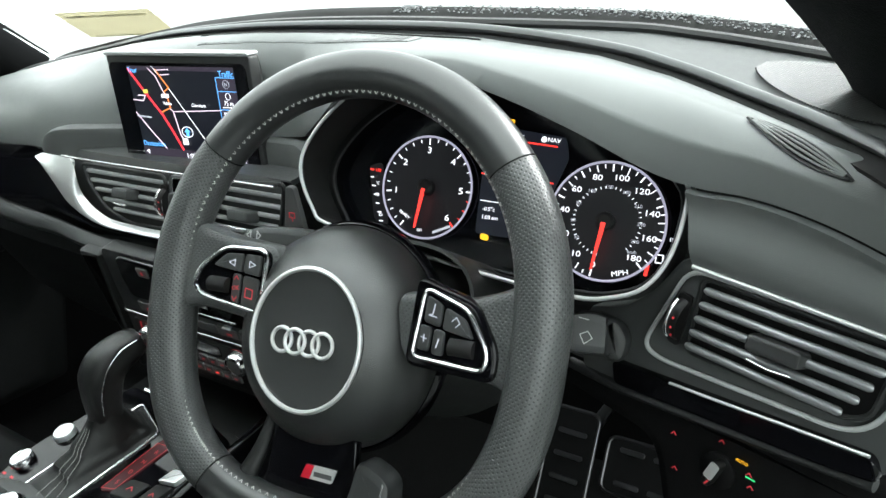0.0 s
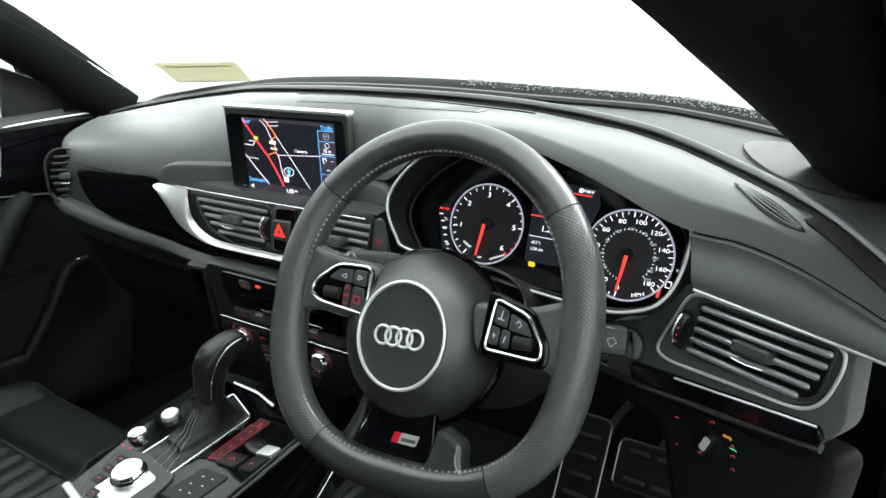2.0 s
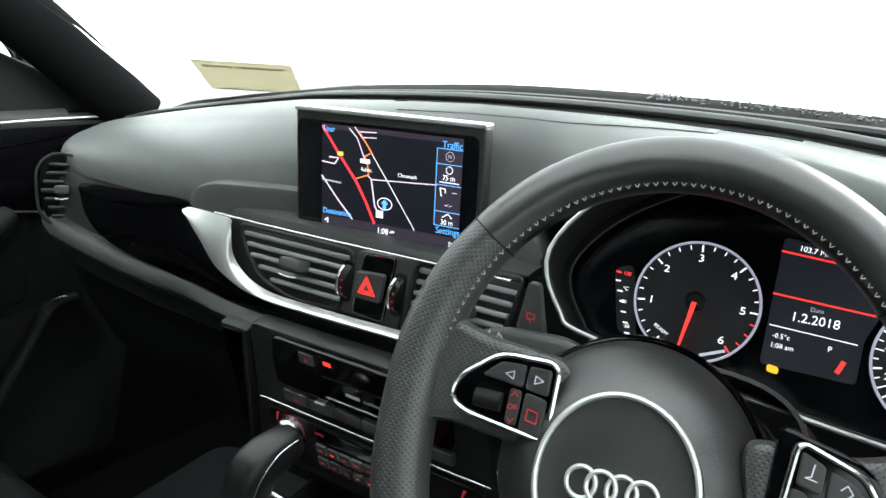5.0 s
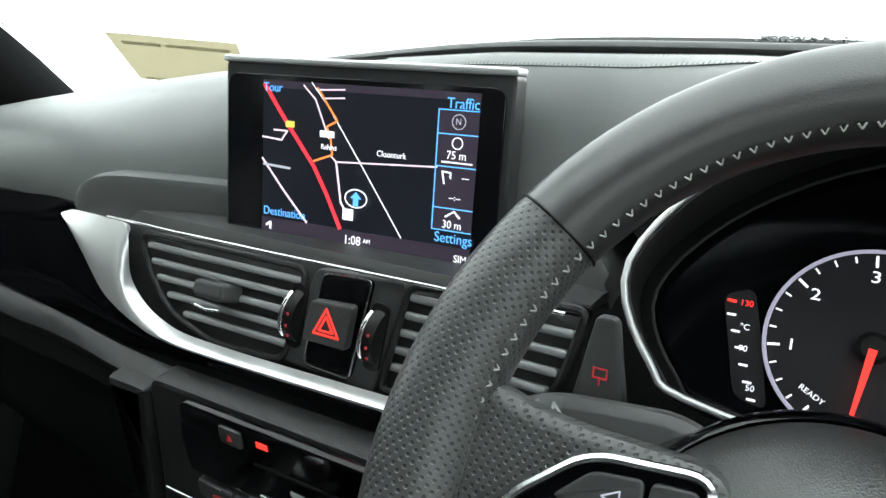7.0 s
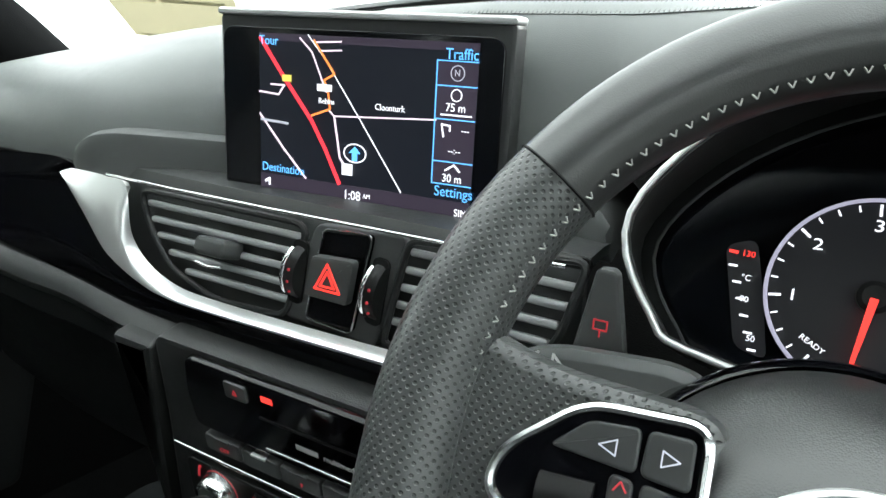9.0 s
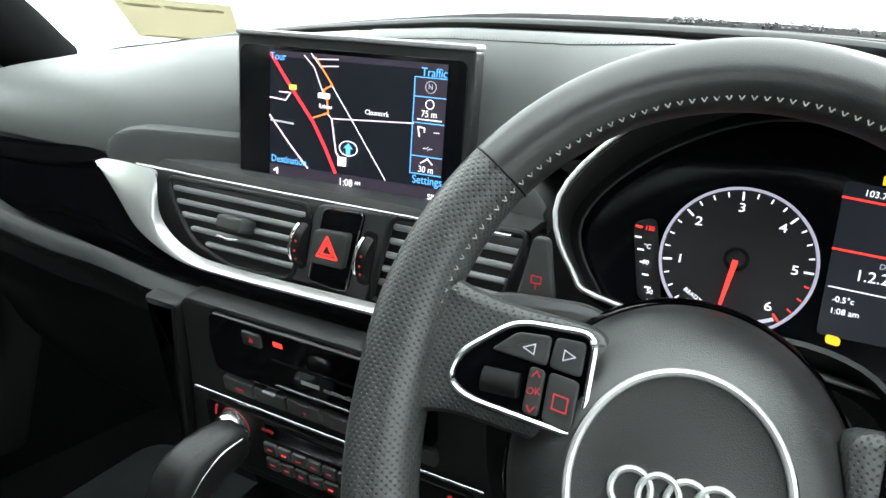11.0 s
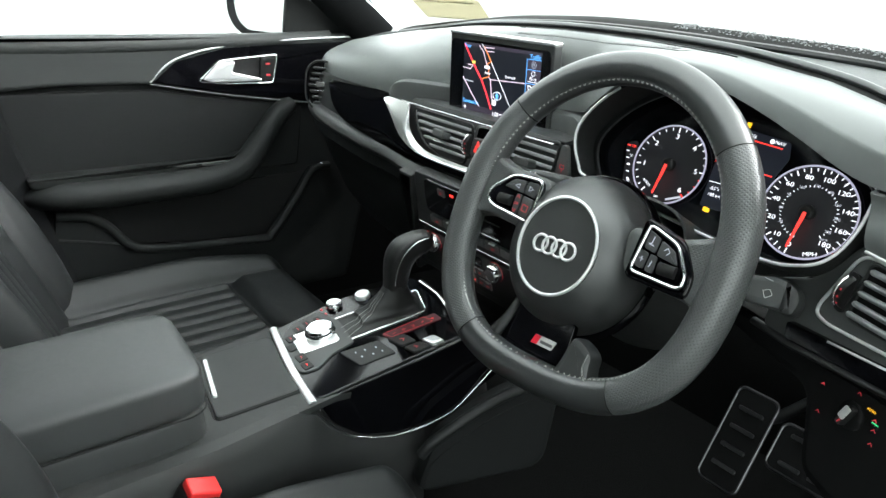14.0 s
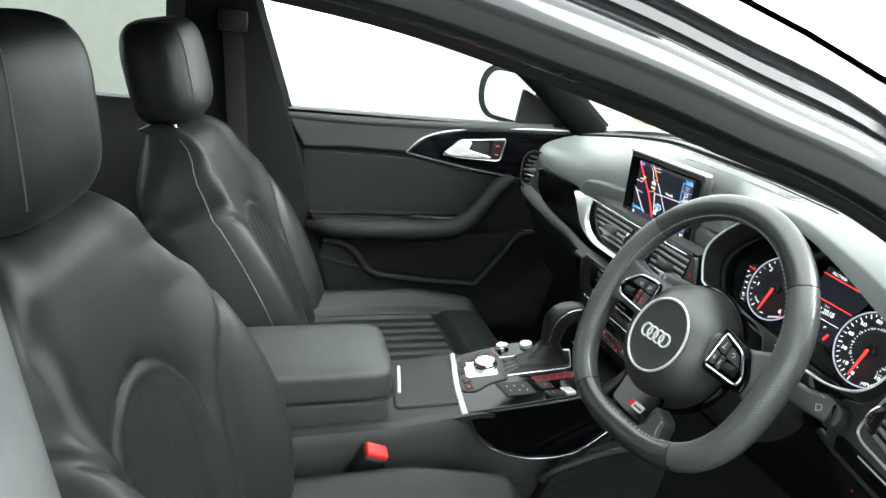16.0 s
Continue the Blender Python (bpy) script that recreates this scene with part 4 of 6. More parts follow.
for y0, y1 in ((0.060, 0.055), (0.024, 0.021)):
    part("red_line", stroke([(-0.036, y0), (0.038, y1)], 0.0013, 0.0), RED, cd)
words("lettering", "103.7 MHz", 0.0062, pose(-0.010, 0.0635, 0.0002, 0, 0, -4), WHITE, cd)
words("lettering", "NAV", 0.0058, pose(0.034, 0.0605, 0.0002, 0, 0, -4), WHITE, cd, squeeze=1.1)
part("nav_dot", lathe([(0, 0), (0.0028, 0.0), (0.0028, 0.0003), (0, 0.0003)], 16, m=pose(0.024, 0.061, 0)), WHITE, cd)
words("lettering", "1.2.2018", 0.0105, pose(-0.002, 0.008, 0.0002), WHITE, cd)
words("lettering", "Date", 0.005, pose(-0.002, 0.0165, 0.0002), DIM_WHITE, cd)
part("white_line", stroke([(-0.034, -0.002), (0.03, -0.004)], 0.0007, 0.0), WHITE, cd)
words("lettering", "-0.5°c", 0.0056, pose(-0.024, -0.010, 0.0002), WHITE, cd)
words("lettering", "1:08 am", 0.0056, pose(-0.022, -0.018, 0.0002), WHITE, cd)
words("lettering", "P", 0.0062, pose(0.012, -0.012, 0.0002), WHITE, cd)
part("belt_lamp", stroke([(0.020, -0.028), (0.023, -0.020)], 0.0035, 0.0), RED, cd)
part("fuel_lamp", slab(soft_corners([(-0.014, 0.0715), (-0.0085, 0.0715), (-0.0085, 0.078), (-0.014, 0.078)], 0.001), 0.0005, z0=-0.0012), AMBER, cluster)
part("engine_lamp", slab(soft_corners([(-0.030, -0.040), (-0.021, -0.041), (-0.021, -0.035), (-0.030, -0.034)], 0.0025), 0.0005, z0=-0.0012), AMBER, cluster)
side = part("temperature_gauge", slab(soft_corners([(-0.170, 0.020), (-0.154, 0.026), (-0.146, -0.004), (-0.138, -0.040), (-0.156, -0.036)], 0.006), 0.001, z0=-0.002), GAUGE, cluster)
part("hot_mark", stroke([(-0.167, 0.017), (-0.163, 0.0167)], 0.0016, 0.0), RED, side)
for k in range(6):
    part("mark", stroke([(-0.166 + 0.0035 * k, 0.009 - 0.009 * k), (-0.162 + 0.0035 * k, 0.009 - 0.009 * k)], 0.0012, 0.0), WHITE, side)
for text, x, y in (("130", -0.157, 0.0165), ("°C", -0.156, 0.003), ("90", -0.155, -0.009), ("50", -0.148, -0.030)):
    words("figure", text, 0.0048, pose(x, y, 0.0004), RED if text == "130" else WHITE, side)
for k in range(3):
    part("fuel_mark", stroke([(0.156 - 0.004 * k, 0.0 - 0.016 * k), (0.160 - 0.004 * k, 0.0 - 0.016 * k)], 0.0012, 0.0), WHITE, cluster)
words("lettering", "1/2", 0.005, pose(0.152, -0.017, 0.0), WHITE, cluster)
part("fuel_sign", stroke([(0.140, -0.038), (0.146, -0.038), (0.146, -0.031), (0.140, -0.031), (0.140, -0.038)], 0.001, 0.0), WHITE, cluster)
part("reserve_mark", stroke([(0.133, -0.050), (0.134, -0.042)], 0.003, 0.0), RED, cluster)
# ---- steering wheel ----
WH = pose(0.3620, 0.0593, 0.8638, 66, 0, 9) @ Matrix.Scale(1.05, 4)
wheel = thing("steering_wheel", "black leather flat-bottomed steering wheel with perforated grips", "steering wheel", WH)
RA, RB, TUBE = 0.1625, 0.1765, 0.0186


def rim_at(deg):
    """Centre line of the rim: round above, squared off towards the flat foot. 0 is to the right, 90 up."""
    a = radians(deg)
    c, s = math.cos(a), math.sin(a)
    if s >= 0:
        return Vector((RA * c, RB * s, 0))
    e = 2 / 2.7
    return Vector((RA * math.copysign(abs(c) ** e, c), -RB * abs(s) ** e * 1.0, 0))


def rim_part(name, a0, a1, material, label, swell=0.0, uv=False):
    n = max(8, int(abs(a1 - a0) / 2.5))
    seg = 24
    bm = bmesh.new()
    layer = bm.loops.layers.uv.new("UVMap")
    loops, dist, ds = [], 0.0, []
    last = None
    for i in range(n + 1):
        deg = a0 + (a1 - a0) * i / n
        p, q = rim_at(deg), rim_at(deg + 0.5)
        d = (q - p).normalized()
        out = Vector((d.y, -d.x, 0))
        t = i / n
        r = TUBE + swell * math.sin(math.pi * t)
        dist += (p - last).length if last else 0
        last = p
        ds.append(dist)
        loops.append([bm.verts.new(p + out * r * 1.02 * math.cos(2 * math.pi * k / seg) + Vector((0, 0, 1)) * r * 0.98 * math.sin(2 * math.pi * k / seg)) for k in range(seg)])
    for i in range(n):
        for k in range(seg):
            f = bm.faces.new((loops[i][k], loops[i][(k + 1) % seg], loops[i + 1][(k + 1) % seg], loops[i + 1][k]))
            per = 2 * math.pi * TUBE / seg / 0.0021
            for lp, (u, v) in zip(f.loops, ((ds[i], k), (ds[i], k + 1), (ds[i + 1], k + 1), (ds[i + 1], k))):
                s, t = u / 0.0021, v * per
                lp[layer].uv = ((s + t) * 0.7071, (s - t) * 0.7071)
    return part(name, bm, material, wheel, label)


SEAM, LOW = 38.0, -60
rim_part("rim_top", SEAM, 180 - SEAM, LEATHER_SMOOTH, "smooth black leather upper rim")
rim_part("rim_grip", LOW, SEAM, PERF, "perforated black leather grip", 0.0018)
rim_part("rim_grip", 180 - SEAM, 180 - LOW, PERF, "perforated black leather grip", 0.0018)
rim_part("rim_foot", 180 - LOW, 360 + LOW, LEATHER_SMOOTH, "smooth black leather flat foot")
for deg in (SEAM, 180 - SEAM, LOW, 180 - LOW):
    p, q = rim_at(deg), rim_at(deg + 0.5)
    d = (q - p).normalized()
    o = Vector((d.y, -d.x, 0))
    part("seam", tube([p + o * 0.0192 * math.cos(a) + Vector((0, 0, 0.0186 * math.sin(a))) for a in [k * math.pi / 12 for k in range(24)]], 0.0006, closed=True, seg=6, up=d), RUBBER, wheel)

# cross-stitching round the inside of the rim
bm = bmesh.new()
deg = -135.0
while deg < 235:
    p, q = rim_at(deg), rim_at(deg + 1)
    d = (q - p).normalized()
    o = Vector((-d.y, d.x, 0))
    c = p + o * 0.0166 + Vector((0, 0, 0.0103))
    for s in (-1, 1):
        tube([c + d * 0.0013 * s - o * 0.0008 + Vector((0, 0, 0.0009)), c + d * 0.0001 * s + o * 0.0008 - Vector((0, 0, 0.0004))], 0.00038, bm=bm, seg=5)
    deg += 2.3
tagged(part("stitching", bm, THREAD, wheel, "pale grey cross-stitching"), kind="stuff")

# hub pad with silver ring and four-ring emblem
HX, HY = -0.014, -0.034
hubm = pose(HX, HY, -0.020)
part("airbag_pad", lathe([(0.088, -0.035), (0.0905, -0.022), (0.089, -0.008), (0.083, 0.010), (0.072, 0.026), (0.060, 0.036), (0.053, 0.0395), (0.050, 0.0385), (0.03, 0.0395), (0, 0.040)], 72, m=hubm, sx=0.96, sy=1.03), PAD, wheel, "domed soft black airbag pad")
part("pad_ring", ring_bar([(HX + 0.0480 * math.cos(a), HY + 0.0545 * math.sin(a)) for a in [2 * math.pi * k / 72 for k in range(72)]], 0.0020, 0.0205), SILVER, wheel, "satin silver ring")
for k in range(4):
    x = HX - 0.001 + (k - 1.5) * 0.0122
    part("emblem_ring", ring_bar([(x + 0.0088 * math.cos(a), HY - 0.002 + 0.0093 * math.sin(a)) for a in [2 * math.pi * j / 36 for j in range(36)]], 0.0016, 0.0215 + 0.0006 * (k % 2)), SILVER, wheel, "satin chrome ring of the emblem")
part("hub_shell", lathe([(0.0, -0.09), (0.06, -0.085), (0.078, -0.06), (0.085, -0.03)], 48, m=hubm), HARD, wheel)
part("gloss_edge", ring_bar([(HX + 0.087 * math.cos(a), HY + 0.095 * math.sin(a)) for a in [radians(-20 + 130 * k / 30) for k in range(31)]][:1] + [(HX + 0.0875 * math.cos(a), HY + 0.0945 * math.sin(a)) for a in [2 * math.pi * k / 64 for k in range(64)]][1:], 0.004, -0.050, flat=2.5), GLOSS, wheel, "gloss black edge behind the pad")


SPOKE = {-1: [(0.05, 0.034), (0.12, 0.040), (0.162, 0.056), (0.165, -0.036), (0.135, -0.022), (0.06, -0.030)], 1: [(0.05, 0.014), (0.105, 0.012), (0.145, 0.026), (0.165, 0.045), (0.165, -0.070), (0.140, -0.044), (0.06, -0.040)]}


def spoke(sign):
    f = lambda pts: [(sign * x, y) for x, y in pts]
    ob = part("spoke", slab(soft_corners(f(SPOKE[sign]), 0.018), 0.024, 0.007, z0=-0.016), PERF, wheel, "perforated leather wheel spoke")
    uv = ob.data.uv_layers.new(name="UVMap")
    for lp in ob.data.loops:
        co = ob.data.vertices[lp.vertex_index].co
        uv.data[lp.index].uv = ((co.x + co.y + co.z) * 0.7071 / 0.0021, (co.x - co.y + co.z) * 0.7071 / 0.0021)
    frame = soft_corners(f([(0.060, 0.030), (0.100, 0.029), (0.126, 0.008), (0.129, -0.006), (0.118, -0.013), (0.060, -0.020)]), 0.009)
    if sign > 0:
        frame = soft_corners(f([(0.080, 0.018), (0.114, 0.006), (0.131, -0.022), (0.129, -0.035), (0.074, -0.032)]), 0.007)
    if sign > 0:
        part("panel_border", slab(soft_corners(f([(0.070, 0.026), (0.118, 0.012), (0.137, -0.020), (0.136, -0.043), (0.066, -0.040)]), 0.009), 0.012, 0.003, z0=0.0), GLOSS, wheel, "gloss black border round the buttons")
    pod = part("button_panel", slab(frame, 0.012, 0.002, z0=0.004), GLOSS, wheel, "gloss black button panel")
    part("panel_rim", ring_bar(frame, 0.0019, 0.0165), CHROME, pod, "chrome rim")
    ins = (lambda pts: soft_corners([(x, y) for x, y in f(pts)], 0.003))
    if sign < 0:
        keys = [[(0.064, 0.025), (0.079, 0.025), (0.080, 0.010), (0.064, 0.008)], [(0.081, 0.025), (0.098, 0.024), (0.110, 0.013), (0.081, 0.010)], [(0.064, 0.006), (0.079, 0.008), (0.079, -0.016), (0.064, -0.019)], [(0.081, 0.008), (0.089, 0.009), (0.089, -0.014), (0.081, -0.015)]]
        roll = (-0.102, -0.002)
    else:
        keys = [[(x + 0.002, y - 0.013) for x, y in k] for k in ([(0.080, 0.026), (0.093, 0.020), (0.092, 0.004), (0.079, 0.007)], [(0.095, 0.019), (0.111, 0.012), (0.118, -0.001), (0.094, 0.003)], [(0.077, 0.005), (0.086, 0.003), (0.085, -0.014), (0.075, -0.013)], [(0.088, 0.003), (0.096, 0.002), (0.096, -0.016), (0.087, -0.015)])]
        roll = (0.112, -0.021)
    for k in keys:
        part("key", slab(ins(k), 0.0035, 0.0010, z0=0.0150), SURROUND, pod)
    part("thumb_roller", tube([(roll[0] - 0.009, roll[1], 0.0175), (roll[0] + 0.009, roll[1], 0.0175)], 0.0062, seg=16), RUBBER, pod, "black ribbed thumb roller")
    marks = [(-0.071, 0.017), (-0.091, 0.017)] if sign < 0 else []
    for j, (x, y) in enumerate(marks):
        s = 0.0028 * (1 if j else -1)
        part("arrow_mark", stroke([(x + s, y + 0.0026), (x - s, y), (x + s, y - 0.0026), (x + s, y + 0.0026)][:4], 0.0005, 0.0187), DIM_WHITE, pod)
    if sign < 0:
        part("menu_mark", stroke([(-0.075, -0.009), (-0.068, -0.010), (-0.068, -0.003), (-0.075, -0.002), (-0.075, -0.009)], 0.0007, 0.0187), DIM_RED, pod)
        words("lettering", "OK", 0.0048, pose(-0.085, -0.003, 0.0187, 0, 0, 6), DIM_RED, pod)
        part("arrow_mark", stroke([(-0.087, 0.004), (-0.085, 0.007), (-0.083, 0.004)], 0.0006, 0.0187), DIM_RED, pod)
        part("arrow_mark", stroke([(-0.087, -0.010), (-0.085, -0.013), (-0.083, -0.010)], 0.0006, 0.0187), DIM_RED, pod)
    else:
        part("seat_mark", stroke([(0.0890, 0.0070), (0.0880, 0.0000), (0.0850, -0.0010), (0.0910, -0.0020)], 0.0007, 0.0187), DIM_WHITE, pod)
        part("phone_mark", stroke([(0.1030, -0.0030), (0.1060, 0.0000), (0.1090, -0.0040), (0.1060, -0.0070)], 0.0006, 0.0187), DIM_WHITE, pod)
        part("star_mark", stroke([(0.0810, -0.0170), (0.0850, -0.0180), (0.0830, -0.0175), (0.0830, -0.0200), (0.0830, -0.0150)], 0.0006, 0.0187), DIM_WHITE, pod)
        part("volume_mark", stroke([(0.0930, -0.0230), (0.0945, -0.0170)], 0.0008, 0.0187), DIM_WHITE, pod)


spoke(-1), spoke(1)
# forked lower spoke with the badge plate between its legs
leg = smooth_path([(HX - 0.046, -0.100, -0.022), (HX - 0.048, -0.132, -0.010), (HX * 0.5 - 0.066, -0.168, 0.0)], 6)
part("lower_spoke", tube(leg, [0.005 + 0.006 * (i / (len(leg) - 1)) ** 2 for i in range(len(leg))], seg=14, flat=0.8), HARD, wheel, "slim black fork of the lower spoke")
FORK = [(0.036, -0.114), (0.067, -0.127), (0.066, -0.146), (0.080, -0.172), (0.018, -0.174), (0.030, -0.150)]
part("lower_spoke", slab(soft_corners(FORK, 0.014), 0.024, 0.007, z0=-0.014), LEATHER_SMOOTH, wheel, "leather-covered fork of the lower spoke")
plate = part("badge_plate", slab(soft_corners([(-0.050, -0.105), (0.026, -0.105), (0.030, -0.160), (-0.054, -0.160)], 0.008), 0.008, 0.002, z0=-0.016), GLOSS, wheel, "gloss black plate")
part("badge", slab(soft_corners([(-0.0190, -0.1450), (0.0090, -0.1450), (0.0125, -0.1340), (-0.0155, -0.1340)], 0.0015), 0.002, 0.0005, z0=-0.008), BADGE, plate, "silver sport badge")
part("badge_stripe", slab([(-0.0190, -0.1450), (-0.0110, -0.1450), (-0.0075, -0.1340), (-0.0155, -0.1340)], 0.0024, 0.0004, z0=-0.008), BADGE_RED, plate, "red slanted stripe")
part("badge_bar", stroke([(-0.0060, -0.1402), (0.0080, -0.1402)], 0.0036, -0.0059), SATIN, plate)

bm = bmesh.new()
loop = smooth_path([(0.0615, -0.1290, 0.0106), (0.0600, -0.143, 0.0106), (0.065, -0.153, 0.0110), (0.074, -0.1565, 0.0125), (0.100, -0.151, 0.0140)], 7)
for a, b in zip(loop, loop[1:]):
    d = (b - a).normalized()
    o = Vector((-d.y, d.x, 0))
    tube([a - o * 0.0008 + Vector((0, 0, 0.0006)), a + d * 0.0014 + o * 0.0008 + Vector((0, 0, 0.0006))], 0.00028, bm=bm, seg=5)
tagged(part("fork_stitching", bm, THREAD, wheel, "pale grey stitching on the fork"), kind="stuff")

# steering column shroud and stalks
col = thing("steering_column", "black plastic steering column shroud", "steering column", WH)
part("shroud", skin([[(0.075 * math.cos(a) * (1 + 0.12 * k), -0.02 + 0.062 * math.sin(a) * (1 + 0.1 * k) - 0.006 * k, -0.05 - 0.05 * k) for a in [2 * math.pi * j / 32 for j in range(32)]] for k in range(4)], closed=True, thick=0.004), SOFT_DARK, col)
cover = []
for k in range(7):
    t = k / 6
    half, crown = 0.092 + 0.020 * t, 0.050 - 0.010 * t
    cover.append([(half * math.copysign(abs(math.cos(a)) ** 0.6, math.cos(a)), -0.015 + (crown + 0.015) * math.sin(a) ** 0.6, -0.048 - 0.095 * t) for a in [math.pi * j / 24 for j in range(25)]])
part("upper_cover", skin(cover, thick=0.003), FACE_LIT, col, "rounded upper cover of the column")
ind = thing("indicator_stalk", "black indicator stalk with white arrow marks", "stalk", WH)
part("lever", slab(soft_corners([(-0.02, 0.022), (-0.070, 0.053), (-0.130, 0.051), (-0.150, 0.041), (-0.141, 0.030), (-0.04, 0.006)], 0.014), 0.022, 0.007, z0=-0.078), SATIN, ind)
part("arrows", stroke([(-0.138, 0.041), (-0.134, 0.045), (-0.134, 0.037), (-0.138, 0.041)], 0.0012, -0.0555), PRINT, ind)
part("arrows", stroke([(-0.123, 0.041), (-0.127, 0.045), (-0.127, 0.037), (-0.123, 0.041)], 0.0012, -0.0555), PRINT, ind)
wip = thing("wiper_stalk", "black wiper stalk with white marks", "stalk", WH)
part("lever", slab(soft_corners([(0.05, 0.012), (0.165, 0.008), (0.178, 0.014), (0.198, 0.010), (0.208, -0.004), (0.206, -0.020), (0.167, -0.022), (0.05, -0.020)], 0.010), 0.020, 0.007, z0=-0.096), SATIN, wip)
part("end_cap", slab(soft_corners([(0.192, 0.012), (0.206, 0.006), (0.212, -0.006), (0.209, -0.023), (0.194, -0.023)], 0.006), 0.024, 0.006, z0=-0.096), SOFT_DARK, wip)
part("marks", stroke([(0.174, -0.006), (0.180, -0.003), (0.184, -0.008), (0.178, -0.013), (0.174, -0.006)], 0.0006, -0.0758), PRINT, wip)
part("marks", stroke([(0.172, 0.007), (0.180, 0.006)], 0.0006, -0.0758), PRINT, wip)

# ---- light switch, pedals ----
LS = DRV @ pose(0.003, -0.1165, -0.0022, -6)
lsw = thing("light_switch", "round black light switch with a chrome grip and red marks", "switch", LS)
part("dial", lathe([(0.0145, 0.0), (0.0145, 0.003), (0.013, 0.004), (0.0, 0.004)], 40), BLACK, lsw)
part("grip", slab(rounded(0.008, 0.024, 0.003), 0.010, 0.003, z0=0.003, m=pose(0, 0, 0, 0, 0, -20)), HARD, lsw)
part("grip_tip", slab(rounded(0.0078, 0.015, 0.002, cy=0.004), 0.001, 0.0004, z0=0.013, m=pose(0, 0, 0, 0, 0, -20)), SILVER, lsw, "chrome face of the grip")
for x, y, mt in ((-0.002, 0.024, DIM_RED), (0.024, 0.010, DIM_RED), (0.027, 0.001, DIM_RED), (-0.043, 0.010, DIM_RED), (-0.036, -0.018, DIM_RED), (0.030, -0.012, DIM_RED)):
    part("mark", stroke([(x - 0.0022, y - 0.0012), (x, y + 0.0014), (x + 0.0022, y - 0.0008)], 0.0008, 0.001), mt, lsw)
words("lettering", "AUTO", 0.0036, pose(0.0165, 0.0165, 0.001), AMBER, lsw)
part("lamp_mark", stroke([(0.022, 0.0075), (0.029, 0.0075)], 0.0010, 0.001), GREEN, lsw)
part("pointer", stroke([(-0.001, -0.0075), (0.001, -0.0045)], 0.0014, 0.0145), DIM_RED, lsw)


def pedal(label, x, y, z, w, h, bars):
    p = thing("pedal", label, "pedal", pose(x, y, z, 60, 0, 0), "driver's pedals")
    # dead black rather than rubber, to put the footwell shade into the pad
    part("plate", slab(rounded(w, h, 0.012), 0.010, 0.003), BLACK, p, "black rubber pad")
    part("edge", ring_bar(rounded(w, h, 0.012), 0.0028, 0.008, seg=8), STEEL, p, "brushed steel edge")
    for k in range(bars):
        y = -h * 0.30 + h * 0.60 * k / max(1, bars - 1)
        for x, b in (((-w * 0.2, w * 0.30), (w * 0.2, w * 0.30)) if w > h else ((0.0, w * 0.62),)):
            part("steel_bar", slab(rounded(b, 0.007, 0.003, cx=x, cy=y), 0.004, 0.001, z0=0.009), STEEL, p, "raised steel bar")
    part("arm", tube([(0, h * 0.2, -0.002), (0, 0.06, -0.10), (0, 0.14, -0.26)], 0.010), HARD, p)


pedal("brake pedal with steel edge and bars on black rubber", 0.515, 0.46, 0.465, 0.115, 0.075, 2)
pedal("accelerator pedal with steel edge and bars on black rubber", 0.66, 0.42, 0.42, 0.055, 0.15, 4)
pedal("footrest with steel edge and bars on black rubber", 0.400, 0.46, 0.435, 0.07, 0.165, 4)
# ---- centre stack ----
# x right, y up the face, z towards the seats
ST = Matrix.Translation((0.06, 0.128, 0.789)) @ Matrix.Rotation(radians(104), 4, "X")
stack = thing("centre_stack", "dark grey centre stack with disc slot, buttons and climate panel", "control panel", ST)
part("fascia", slab(soft_corners([(-0.150, 0.022), (0.150, 0.022), (0.150, -0.05), (0.168, -0.17), (-0.180, -0.17), (-0.160, -0.06)], 0.012), 0.05, 0.004, z0=-0.052), SOFT_DARK, stack)
part("side_cheek", slab(soft_corners([(-0.198, 0.012), (-0.152, 0.012), (-0.168, -0.06), (-0.186, -0.19), (-0.196, -0.19), (-0.172, -0.06)], 0.006), 0.06, 0.006, z0=-0.058), SOFT_DARK, stack)
cdp = part("disc_panel", slab(soft_corners([(-0.108, 0.020), (0.112, 0.020), (0.110, -0.042), (-0.112, -0.040), (-0.114, -0.01)], 0.007), 0.006, 0.002), GLOSS, stack, "gloss black disc player panel")
part("eject_button", slab(rounded(0.020, 0.013, 0.002, cx=-0.060, cy=0.007), 0.003, 0.001, z0=0.005), SATIN, cdp)
part("eject_mark", stroke([(-0.062, 0.005), (-0.058, 0.005), (-0.060, 0.009), (-0.062, 0.005)], 0.0008, 0.0082), DIM_RED, cdp)
part("disc_light", stroke([(-0.036, 0.009), (-0.029, 0.009)], 0.0045, 0.0062), RED, cdp)
part("disc_slot", slab(rounded(0.125, 0.0022, 0.001, cx=0.02, cy=-0.008), 0.0008, z0=0.0060), RUBBER, cdp)
part("slot_line", slab(rounded(0.12, 0.0022, 0.001, cx=0.018, cy=-0.034), 0.0012, 0.0004, z0=0.0060), CHROME, cdp)
part("maker_bar", stroke([(-0.012, -0.021), (0.004, -0.021)], 0.004, 0.0062), PRINT, cdp)
words("lettering", "multimedia", 0.0065, pose(0.024, -0.0215, 0.0063), PRINT, cdp)
